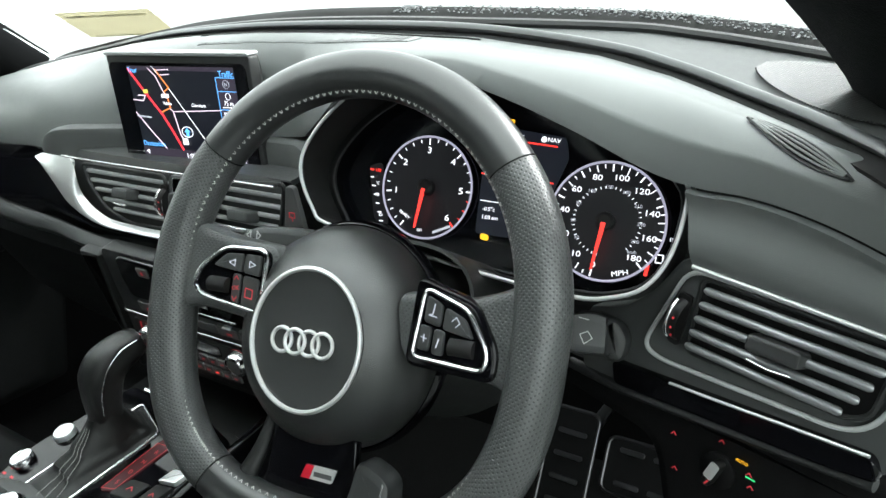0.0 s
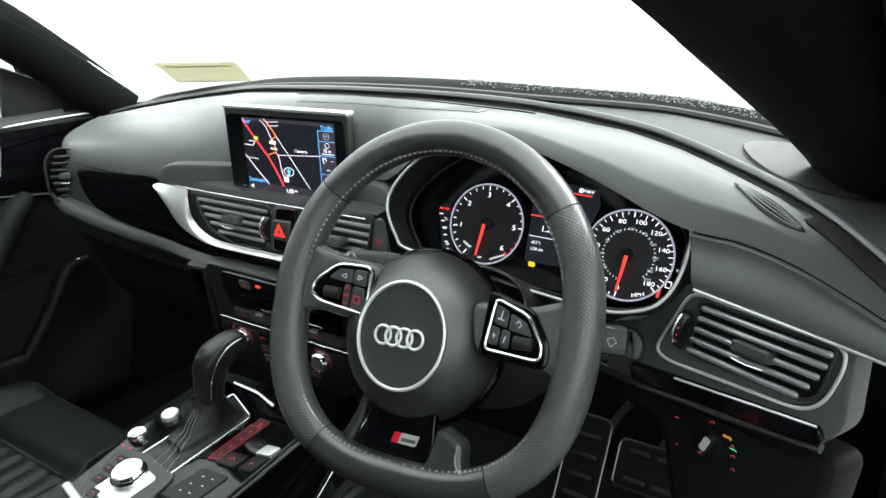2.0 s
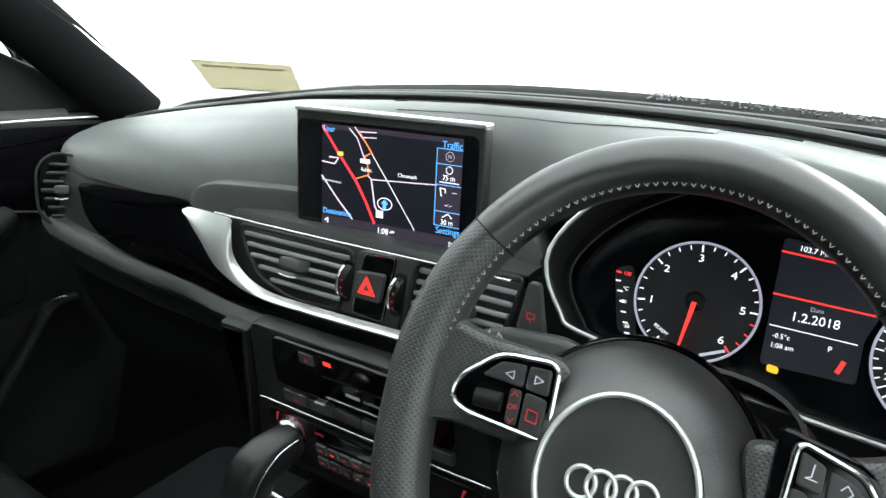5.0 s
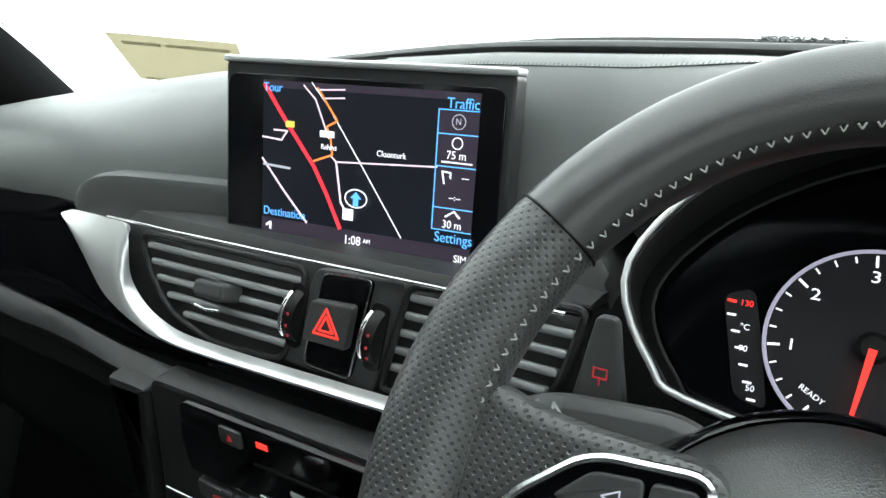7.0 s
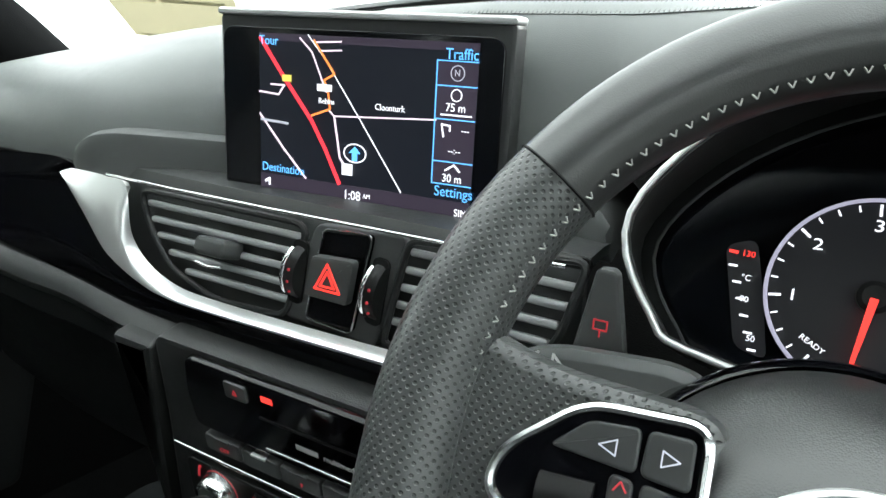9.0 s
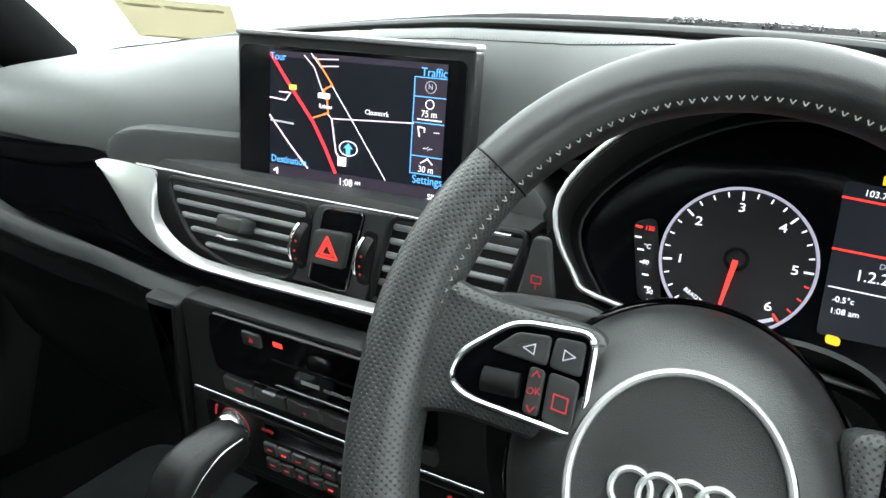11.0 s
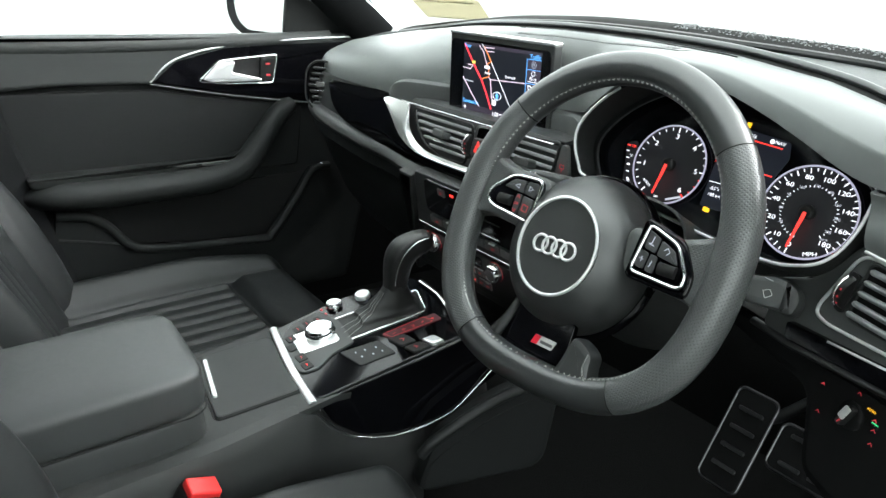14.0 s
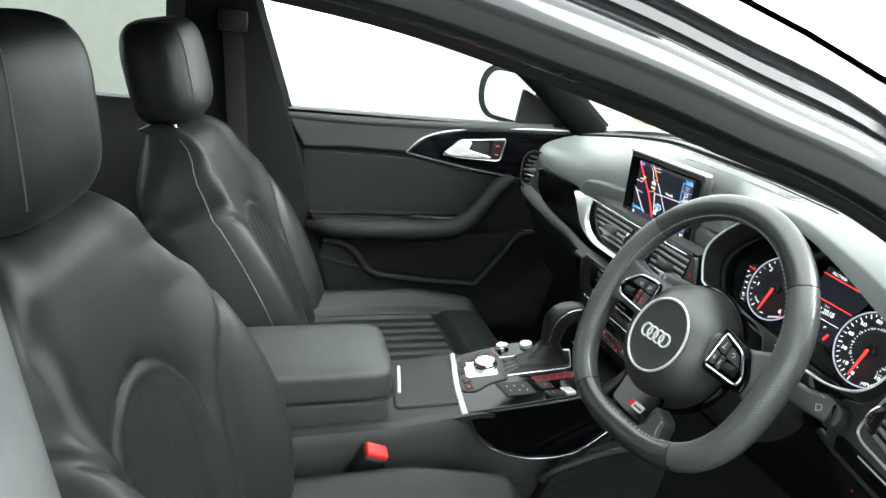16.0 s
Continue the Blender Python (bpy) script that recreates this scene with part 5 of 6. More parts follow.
for k in range(6):
    x = -0.104 + 0.0365 * k
    b = part("button", slab(rounded(0.035, 0.015, 0.0025, cx=x + 0.014, cy=-0.054), 0.006, 0.002), SATIN, stack)
    part("button_lip", slab(rounded(0.014, 0.002, 0.0008, cx=x + 0.014, cy=-0.0475), 0.0068, 0.0005), SILVER if k % 3 == 1 else SATIN, b)
    if k in (0, 2, 4):
        words("lettering", "OFF" if k == 0 else ("P" if k == 2 else "OFF"), 0.0055, pose(x + 0.016, -0.056, 0.0063), DIM_RED, b)
part("chrome_line", tube([(-0.148, -0.072, 0.004), (0.0, -0.071, 0.005), (0.150, -0.070, 0.004)], 0.0017), CHROME, stack)
clim = part("climate_panel", slab(soft_corners([(-0.138, -0.080), (0.140, -0.078), (0.146, -0.150), (-0.144, -0.150)], 0.008), 0.006, 0.002), HARD, stack, "black climate control panel")


def knob(x, y):
    k = part("knob", lathe([(0.0165, 0.0), (0.0165, 0.004), (0.0155, 0.008), (0.0150, 0.014), (0.0132, 0.016), (0.0118, 0.015), (0, 0.0145)], 40, m=pose(x, y, 0.004)), CHROME, clim, "chrome rotary knob")
    part("knob_glow", ring_bar([(x + 0.0165 * math.cos(a), y + 0.0165 * math.sin(a)) for a in [2 * math.pi * j / 32 for j in range(32)]], 0.0003, 0.0070), DIM_RED, k, "red lit ring")
    part("knob_cap", lathe([(0.0105, 0.0), (0.0105, 0.0012), (0, 0.0014)], 32, m=pose(x, y, 0.0188)), SATIN, k)


knob(-0.102, -0.098), knob(0.060, -0.094)
for k in range(7):
    x = -0.062 + 0.0165 * k
    for y in (-0.112, -0.130):
        b = part("climate_button", slab(rounded(0.0148, 0.013, 0.002, cx=x, cy=y), 0.005, 0.0015, z0=0.004), SATIN, clim)
        part("button_mark", stroke([(x - 0.0022, y), (x + 0.0022, y)], 0.0013, 0.0092), RED if (k, y) in ((4, -0.130), (1, -0.112)) else DIM_RED, b)
disp2 = part("climate_display", slab(rounded(0.09, 0.016, 0.002, cx=-0.02, cy=-0.092), 0.001, z0=0.006), SCREEN, clim)
words("lettering", "AUTO", 0.0048, pose(-0.062, -0.091, 0.0072), DIM_RED, disp2)
for x in (-0.126, 0.118):
    part("seat_heat_mark", stroke([(x, -0.095), (x + 0.003, -0.085), (x + 0.005, -0.084)], 0.0022, 0.0064), DIM_RED, clim)

# storage tray below the stack
tray = thing("storage_tray", "dark tray with a chrome-capped socket ahead of the gear selector", "tray", pose(0.03, 0.17, 0.56, 8, 0, 0))
part("base", slab(rounded(0.22, 0.13, 0.02), 0.012, 0.003), HARD, tray)
part("back_wall", slab(rounded(0.24, 0.10, 0.02), 0.012, 0.003, m=pose(0, 0.07, 0.05, 80)), HARD, tray)
part("socket", lathe([(0.013, 0.0), (0.013, 0.008), (0.010, 0.010), (0, 0.0105)], 32, m=pose(-0.075, 0.005, 0.012)), CHROME, tray, "chrome socket cap")

# ---- centre console ----
CO = pose(0, -0.08, 0.574, 12, 0, 0)
con = thing("centre_console", "gloss black centre console with selector, dial and buttons", "centre console", CO)
TOP = soft_corners([(-0.104, -0.055), (-0.03, -0.066), (0.04, -0.076), (0.108, -0.080), (0.122, 0.05), (0.134, 0.185), (0.06, 0.205), (-0.075, 0.205), (-0.108, 0.08)], 0.012)
part("top", slab(TOP, 0.014, 0.003, z0=-0.012), GLOSS, con, "gloss black top")
part("body", slab(soft_corners([(-0.115, -0.09), (0.100, -0.09), (0.122, 0.21), (-0.12, 0.21)], 0.02), 0.22, 0.01, z0=-0.235), SOFT_DARK, con)
sp = soft_corners([(-0.078, 0.002), (0.075, 0.002), (0.28, 0.012), (0.29, -0.035), (0.21, -0.085), (0.10, -0.118), (0.03, -0.112), (-0.03, -0.085), (-0.064, -0.045)], 0.014)
SIDE = CO @ Matrix.Translation((0.112, 0.0, -0.004)) @ Matrix(((0.14, 0, 0.99, 0), (0.99, 0, -0.14, 0), (0, 1, 0, 0), (0, 0, 0, 1)))
sidep = link("side_panel", slab(sp, 0.008, 0.002), GLOSS, con, "gloss black curved side panel")
sidep.matrix_parent_inverse = CO.inverted()
sidep.matrix_basis = SIDE
low = link("low_chrome", tube(smooth_path([(-0.079, -0.004, 0.008), (-0.066, -0.045, 0.008), (-0.032, -0.087, 0.008), (0.03, -0.115, 0.008), (0.10, -0.121, 0.008), (0.14, -0.108, 0.009), (0.21, -0.062, 0.012), (0.29, -0.02, 0.016)], 6), 0.0018), CHROME, con)
low.matrix_parent_inverse = CO.inverted()
low.matrix_basis = SIDE
part("rear_chrome", tube(smooth_path([(-0.104, -0.050, 0.004), (-0.045, -0.063, 0.007), (0.03, -0.077, 0.006), (0.110, -0.086, 0.001)], 6), 0.0062, flat=0.6), SILVER, con, "wide chrome rear edge")
part("front_chrome", tube([(-0.045, 0.205, 0.006), (0.015, 0.200, 0.008), (0.055, 0.190, 0.006)], 0.0042, flat=0.6), CHROME, con)
# satin island that carries the dial and the keys round it
ISLE = soft_corners([(-0.094, 0.030), (-0.090, -0.026), (-0.066, -0.053), (-0.020, -0.064), (0.040, -0.070), (0.048, -0.042), (0.030, -0.012), (0.028, 0.030), (-0.045, 0.040)], 0.012)
part("key_island", slab(ISLE, 0.004, 0.0012, z0=0.001), SURROUND, con, "satin black island round the dial")
part("island_joint", ring_bar(ISLE, 0.0009, 0.0018, seg=6), RUBBER, con)
# rotary dial on its silver plate
dl = part("dial_plate", slab(rounded(0.060, 0.066, 0.008), 0.006, 0.002, m=pose(-0.026, -0.012, 0.0, 0, 0, -10)), SILVER, con, "satin silver plate")
dk = part("dial", lathe([(0.0245, 0.0), (0.0245, 0.005), (0.0225, 0.0065), (0.0225, 0.010), (0.0200, 0.0125), (0.0185, 0.0120), (0, 0.0112)], 56, m=pose(-0.030, 0.0, 0.006)), CHROME, dl, "silver rotary dial")
part("dial_groove", ring_bar([(-0.030 + 0.0229 * math.cos(2 * math.pi * k / 48), 0.0229 * math.sin(2 * math.pi * k / 48)) for k in range(48)], 0.0009, 0.0140, seg=6), HARD, dk)
part("dial_cap", lathe([(0.0172, 0.0), (0.0165, 0.0006), (0, 0.0008)], 40, m=pose(-0.030, 0.0, 0.0176)), SILVER, dk)
for x, y, w, h, lit in ((-0.070, 0.015, 0.018, 0.012, 1), (-0.072, -0.004, 0.018, 0.012, 1), (-0.068, -0.022, 0.018, 0.014, 1), (-0.052, -0.042, 0.018, 0.014, 1), (-0.028, -0.052, 0.018, 0.013, 0), (0.006, -0.052, 0.020, 0.015, 1), (0.030, -0.054, 0.020, 0.015, 1)):
    b = part("console_button", slab(rounded(w, h, 0.003, cx=x, cy=y), 0.0058, 0.0010, z0=0.001), HARD, con)
    if lit:
        part("button_mark", stroke([(x - 0.0026, y - 0.0005), (x, y + 0.0007), (x + 0.0026, y - 0.0003)], 0.0013, 0.0069), RED if x > 0.02 else DIM_RED, b)
part("start_button", lathe([(0.0135, 0.0), (0.0135, 0.005), (0.012, 0.0075), (0, 0.0078)], 40, m=pose(-0.082, 0.108, 0.002)), SILVER, con, "silver start button")
part("volume_knob", lathe([(0.014, 0.0), (0.0138, 0.006), (0.0125, 0.0085), (0.0105, 0.008), (0, 0.0075)], 40, m=pose(-0.091, 0.057, 0.002)), CHROME, con, "chrome volume knob")
for x in (-0.098, -0.082):
    part("knob_mark", stroke([(x - 0.002, 0.036), (x + 0.002, 0.036)], 0.003, 0.0022), DIM_RED, con)
pad = part("touch_pad", slab(soft_corners([(0.034, -0.002), (0.086, 0.006), (0.096, 0.062), (0.050, 0.058)], 0.004), 0.003, 0.001, z0=0.001), HARD, con, "matt black touch pad")
for x, y in ((0.054, 0.016), (0.070, 0.018), (0.058, 0.030), (0.076, 0.034), (0.064, 0.046), (0.080, 0.048)):
    part("pad_mark", stroke([(x - 0.0015, y), (x + 0.0015, y)], 0.0012, 0.0042), DIM_WHITE, pad)
hb2 = part("hold_button", slab(soft_corners([(0.058, 0.070), (0.090, 0.075), (0.096, 0.100), (0.068, 0.096)], 0.004), 0.005, 0.0015, z0=0.001), HARD, con)
part("hold_mark", stroke([(0.075, 0.083), (0.079, 0.088), (0.083, 0.084)], 0.0013, 0.0064), DIM_RED, hb2)
pb = part("parking_brake", slab(soft_corners([(0.096, 0.076), (0.118, 0.080), (0.124, 0.108), (0.102, 0.103)], 0.004), 0.005, 0.0015, z0=0.001), HARD, con)
part("brake_mark", stroke([(0.107, 0.088), (0.110, 0.092), (0.113, 0.089)], 0.0013, 0.0064), DIM_RED, pb)
part("brake_lever", slab(soft_corners([(0.100, 0.106), (0.123, 0.111), (0.127, 0.130), (0.105, 0.126)], 0.003), 0.007, 0.002, z0=0.001), SILVER, pb, "silver brake lever")

# selector gate, gaiter, lever
GATE = soft_corners([(-0.056, 0.027), (0.014, 0.016), (0.036, 0.160), (-0.030, 0.186)], 0.008)
gs = thing("gear_selector", "leather gear selector with stitched gaiter in a chrome frame", "gear lever", CO)
part("frame", ring_bar(GATE, 0.0015, 0.003), CHROME, gs, "chrome frame")
part("shift_display", slab(soft_corners([(0.042, 0.070), (0.060, 0.076), (0.074, 0.164), (0.052, 0.164)], 0.004), 0.002, 0.0006, z0=0.002), SHIFT, gs, "red-lit gear display")
for k in range(5):
    x, y = 0.053 + 0.0025 * k, 0.086 + 0.0165 * k
    words("lettering", "SDNRP"[k] if k < 4 else "P", 0.0075, pose(x, y, 0.0042, 0, 0, 8), RED if k == 4 else DIM_RED, gs)
part("display_rim", stroke([(0.042, 0.073), (0.059, 0.078), (0.070, 0.148), (0.050, 0.146), (0.042, 0.073)], 0.0006, 0.0042), DIM_RED, gs)
GC = Vector((-0.008, 0.100))
base = []
for j in range(56):
    a = 2 * math.pi * j / 56
    d = Vector((math.cos(a), math.sin(a)))
    best = 0.0
    for p, q in zip(GATE, GATE[1:] + GATE[:1]):
        p, q = Vector(p) - GC, Vector(q) - GC
        den = d.cross(q - p)
        if abs(den) > 1e-9:
            r, w = p.cross(q - p) / den, p.cross(d) / den
            if r > 0 and -1e-6 <= w <= 1 + 1e-6:
                best = max(best, r)
    base.append(GC + d * best * 0.985)
rows = []
for k in range(15):
    t = k / 14
    row = []
    for j in range(56):
        a = 2 * math.pi * j / 56
        g = base[j]
        tx, ty = 0.001 + 0.016 * math.cos(a), 0.129 + 0.018 * math.sin(a)
        s = t ** 0.85
        fold = 1 + 0.085 * math.sin(math.pi * t) * math.sin(22 * t + 2.0 * math.sin(a)) + 0.04 * math.sin(math.pi * t) * math.sin(5 * a + 1)
        x, y = g.x * (1 - s) + tx * s, g.y * (1 - s) + ty * s
        row.append((tx + (x - tx) * fold, ty + (y - ty) * fold, 0.002 + 0.052 * (0.35 * t + 0.65 * t * t)))
    rows.append(row)
gait = part("gaiter", skin(rows, closed=True), DARK_LEATHER, gs, "creased leather gaiter")
for jj in (40, 42, 44):
    pts = smooth_path([Vector(rows[k][jj]) + Vector((0.0006, -0.0012, 0.0012)) for k in range(1, 14)], 4)
    bm = bmesh.new()
    for k in range(0, len(pts) - 1):
        tube([pts[k], pts[k].lerp(pts[k + 1], 0.62)], 0.00042, bm=bm, seg=5)
    tagged(part("gaiter_seam", bm, THREAD, gait, "pale stitched seam"), kind="stuff")


def squared(path, sizes, p=3.6, seg=28, up=(1, 0, 0)):
    """A bar with a rounded-square section along the path; sizes: half width and half depth at each point."""
    bm = bmesh.new()
    loops = []
    for i, c in enumerate(path):
        d = (path[min(len(path) - 1, i + 1)] - path[max(0, i - 1)]).normalized()
        u = (Vector(up) - d * d.dot(Vector(up))).normalized()
        v = d.cross(u)
        ring = []
        for k in range(seg):
            a = 2 * math.pi * k / seg
            ca, sa = math.cos(a), math.sin(a)
            r = 1 / (abs(ca) ** p + abs(sa) ** p) ** (1 / p)
            ring.append(bm.verts.new(c + u * sizes[i][0] * r * ca + v * sizes[i][1] * r * sa))
        loops.append(ring)
    for a, b in zip(loops, loops[1:]):
        for k in range(seg):
            bm.faces.new((a[k], a[(k + 1) % seg], b[(k + 1) % seg], b[k]))
    bm.faces.new(loops[0][::-1]), bm.faces.new(loops[-1])
    return bm


LV = [(0.000, 0.128, 0.036, 0.0150, 0.0165), (0.002, 0.131, 0.058, 0.0155, 0.0180), (0.005, 0.136, 0.080, 0.0170, 0.0205), (0.008, 0.142, 0.098, 0.0190, 0.0225), (0.011, 0.151, 0.109, 0.0195, 0.0220), (0.015, 0.166, 0.115, 0.0185, 0.0195), (0.019, 0.183, 0.117, 0.0165, 0.0170), (0.021, 0.193, 0.117, 0.0130, 0.0130)]
pth = smooth_path([v[:3] for v in LV], 5)
siz = []
for i in range(len(pth)):
    k, t = min(len(LV) - 2, i // 5), (i - 5 * min(len(LV) - 2, i // 5)) / 5
    siz.append(tuple(LV[k][j] * (1 - t) + LV[k + 1][j] * t for j in (3, 4)))
lever = part("lever", squared(pth, siz), DARK_LEATHER, gs, "leather-covered lever with a squared head")
part("lever_line", tube(smooth_path([(0.0205, 0.120, 0.062), (0.0235, 0.127, 0.088), (0.0295, 0.141, 0.113), (0.0330, 0.162, 0.1255), (0.0345, 0.184, 0.126)], 5), 0.0009), CHROME, lever)
part("lever_button", slab(rounded(0.022, 0.022, 0.008), 0.006, 0.002, m=pose(0.021, 0.190, 0.117, -90)), CHROME, lever, "chrome release button")

# lid between console and armrest, armrest
lid = thing("cup_holder_lid", "dark grey sliding lid with a slim chrome pull", "lid", pose(-0.01, -0.205, 0.5435, 8, 0, -4))
part("lid", slab(soft_corners([(-0.095, -0.062), (0.075, -0.072), (0.082, 0.050), (0.0, 0.062), (-0.085, 0.058)], 0.012), 0.012, 0.003), SOFT_DARK, lid)
part("lid_joint", ring_bar(soft_corners([(-0.097, -0.064), (0.077, -0.074), (0.084, 0.052), (0.0, 0.064), (-0.087, 0.060)], 0.012), 0.0016, 0.0085, seg=6), RUBBER, lid, "dark joint round the lid")
part("pull", slab(rounded(0.105, 0.007, 0.003, cx=-0.018, cy=-0.056), 0.016, 0.002, m=pose(0, 0, 0, 0, 0, -7)), SILVER, lid, "slim satin pull strip")
tun = thing("console_tunnel", "dark soft-padded side of the centre console", "console side")
part("pad", skin([[(sx, y, z) for y, z in ((-0.78, 0.515 + dz), (-0.5, 0.523 + dz), (-0.3, 0.534 + dz), (-0.195, 0.549 + dz), (-0.168, 0.537 + dz), (-0.148, 0.508 + dz), (-0.11, 0.478 + dz), (-0.05, 0.459 + dz * 1.2), (0.02, 0.455 + dz * 1.4))] for sx, dz in ((0.100, 0.0), (0.112, -0.003), (0.119, -0.016), (0.122, -0.12), (0.125, -0.25))], thick=0.01), SOFT_DARK, tun)
part("pad_far", skin([[(sx, y, z) for y, z in ((-0.78, 0.50 + dz), (-0.3, 0.52 + dz), (-0.1, 0.545 + dz), (0.1, 0.56 + dz))] for sx, dz in ((-0.10, 0.0), (-0.118, -0.01), (-0.125, -0.27))], thick=0.01), SOFT_DARK, tun)
part("deck", skin([[(x, y, z - 0.06 * max(0.0, abs(x) - 0.098)) for x in (-0.12, -0.11, -0.098, -0.05, 0.0, 0.05, 0.098, 0.108, 0.116)] for y, z in ((-0.78, 0.520), (-0.5, 0.528), (-0.31, 0.538), (-0.20, 0.5535), (-0.13, 0.563), (-0.10, 0.560))], thick=0.01), SOFT_DARK, tun)
KM = Matrix(((0, 0, 1, 0), (1, 0, 0, 0), (0, 1, 0, 0), (0, 0, 0, 1)))
knee = thing("knee_pad", "stitched leather knee pad beside the console", "knee pad", pose(0.165, 0.09, 0.46, 0, 0, -14))
KP = soft_corners([(-0.11, -0.09), (0.12, -0.09), (0.14, 0.085), (0.03, 0.07), (-0.075, 0.015)], 0.035)
part("pad", slab(KP, 0.025, 0.010, m=KM), LEATHER, knee)
part("upper_band", tube(smooth_path([KM @ Vector(p) for p in ((-0.10, -0.02, 0.020), (-0.072, 0.008, 0.022), (0.03, 0.060, 0.022), (0.13, 0.076, 0.020))], 6), 0.009), LEATHER, knee, "padded upper edge")
part("seam", tube(smooth_path([KM @ Vector(p) for p in ((-0.09, -0.045, 0.0255), (-0.055, -0.012, 0.0258), (0.035, 0.036, 0.0258), (0.125, 0.052, 0.0255))], 6), 0.0009, seg=6), RUBBER, knee, "fine stitched seam")
arm = thing("armrest", "black leather padded armrest on the console", "armrest", pose(-0.02, -0.46, 0.510, 3, 0, -2))


def padded(w, d, h, m, p=5.0, n=12, crown=0.0):
    """A soft box: superellipsoid-like, with a crowned top."""
    bm = bmesh.new()
    bmesh.ops.create_cube(bm, size=2.0)
    bmesh.ops.subdivide_edges(bm, edges=bm.edges[:], cuts=n, use_grid_fill=True)
    for v in bm.verts:
        x, y, z = v.co
        k = max(abs(x), abs(y), abs(z)) / (abs(x) ** p + abs(y) ** p + abs(z) ** p) ** (1 / p)
        v.co = Vector((x * k * w / 2, y * k * d / 2, z * k * h / 2 + crown * (1 - x * x) * (1 - y * y) * (z > 0)))
    bm.transform(m)
    return bm


part("base", padded(0.205, 0.335, 0.075, pose(0, 0, 0.028), 9), LID, arm, "lower leather-covered half")
part("lid", padded(0.212, 0.345, 0.066, pose(0, 0, 0.090), 8, crown=0.004), LID, arm, "padded leather lid")
part("seam", ring_bar(rounded(0.209, 0.341, 0.03, n=8), 0.0012, 0.0615, seg=6), RUBBER, arm)
bk = thing("seat_belt_buckle", "black seat belt buckle with a red release button", "buckle", pose(0.137, -0.351, 0.470, -22, 12, 0))
part("body", box(0.036, 0.048, 0.110, pose(0, 0, -0.010), bevel=0.008, n=3), HARD, bk)
part("release_button", box(0.028, 0.042, 0.014, pose(0, 0, 0.047), bevel=0.004, n=3), BUCKLE_RED, bk, "bright red button")
part("stalk", box(0.016, 0.03, 0.14, pose(0, -0.01, -0.12), bevel=0.004), RUBBER, bk)
# ---- passenger door: y runs forwards, z up, on the plane x = -0.72 ----
DM = Matrix(((0, 0, 1, -0.735), (1, 0, 0, 0), (0, 1, 0, 0), (0, 0, 0, 1)))   # local x = forwards, y = up, z = into the cabin
door = structure(thing("door_1", "closed black passenger door with gloss trim and padded armrest", "car door", DM), "closed black passenger door with gloss trim and padded armrest")
part("panel", slab(soft_corners([(-0.478, 0.968), (0.40, 0.975), (0.42, 0.60), (0.36, 0.32), (-0.27, 0.32), (-0.335, 0.48), (-0.385, 0.66)], 0.02), 0.035, 0.012, z0=-0.035), DOOR_SKIN, door)
part("sill_pad", slab(soft_corners([(-0.474, 0.968), (0.42, 0.974), (0.42, 0.955), (0.05, 0.945), (-0.07, 0.918), (-0.125, 0.872), (-0.30, 0.874), (-0.41, 0.868)], 0.008), 0.020, 0.008), SILL, door, "dark padded upper part under the window")
part("sill_roll", tube(smooth_path([(-0.458, 0.950, 0.006), (-0.30, 0.949, 0.008), (-0.10, 0.952, 0.008), (0.10, 0.959, 0.006), (0.30, 0.966, 0.003)], 6), 0.0165, seg=20), SILL, door, "rounded upper edge under the window")
gl = part("gloss_trim", slab(soft_corners([(-0.128, 0.876), (-0.075, 0.922), (0.04, 0.950), (0.33, 0.968), (0.40, 0.955), (0.33, 0.830), (0.235, 0.818), (0.05, 0.842)], 0.006), 0.018, 0.004), GLOSS, door, "gloss black inlay")
part("trim_line", tube(smooth_path([(-0.130, 0.876, 0.017), (-0.076, 0.922, 0.019), (0.04, 0.951, 0.019), (0.2, 0.963, 0.019), (0.36, 0.969, 0.019)], 6), 0.0026), SILVER, gl, "aluminium line")
part("trim_line_low", tube(smooth_path([(-0.130, 0.872, 0.017), (0.05, 0.840, 0.019), (0.235, 0.815, 0.019)], 6), 0.0018), SATIN, gl)
hd = part("handle_recess", slab(soft_corners([(-0.028, 0.874), (0.022, 0.918), (0.158, 0.930), (0.146, 0.866), (0.02, 0.868)], 0.010), 0.003, 0.001, z0=0.017), RUBBER, door, "dark recess of the door handle")
part("recess_rim", ring_bar(soft_corners([(-0.028, 0.874), (0.022, 0.918), (0.158, 0.930), (0.146, 0.866), (0.02, 0.868)], 0.010), 0.0026, 0.020), CHROME, hd)
part("handle", slab(soft_corners([(-0.022, 0.880), (0.015, 0.915), (0.055, 0.917), (0.045, 0.894), (0.115, 0.878), (0.115, 0.872), (0.0, 0.873)], 0.006), 0.010, 0.003, z0=0.022), SILVER, hd, "satin silver door handle")
lk = part("lock_switch", slab(soft_corners([(0.115, 0.925), (0.152, 0.927), (0.142, 0.870), (0.112, 0.874)], 0.004), 0.006, 0.002, z0=0.02), HARD, hd)
for y in (0.885, 0.910):
    part("lock_mark", stroke([(0.128, y), (0.136, y)], 0.004, 0.0264), DIM_RED, lk)
arm_path = smooth_path([(-0.395, 0.655, 0.018), (-0.33, 0.656, 0.040), (-0.20, 0.655, 0.048), (-0.03, 0.660, 0.048), (0.05, 0.680, 0.045), (0.10, 0.730, 0.036), (0.150, 0.790, 0.026), (0.190, 0.812, 0.010)], 7)
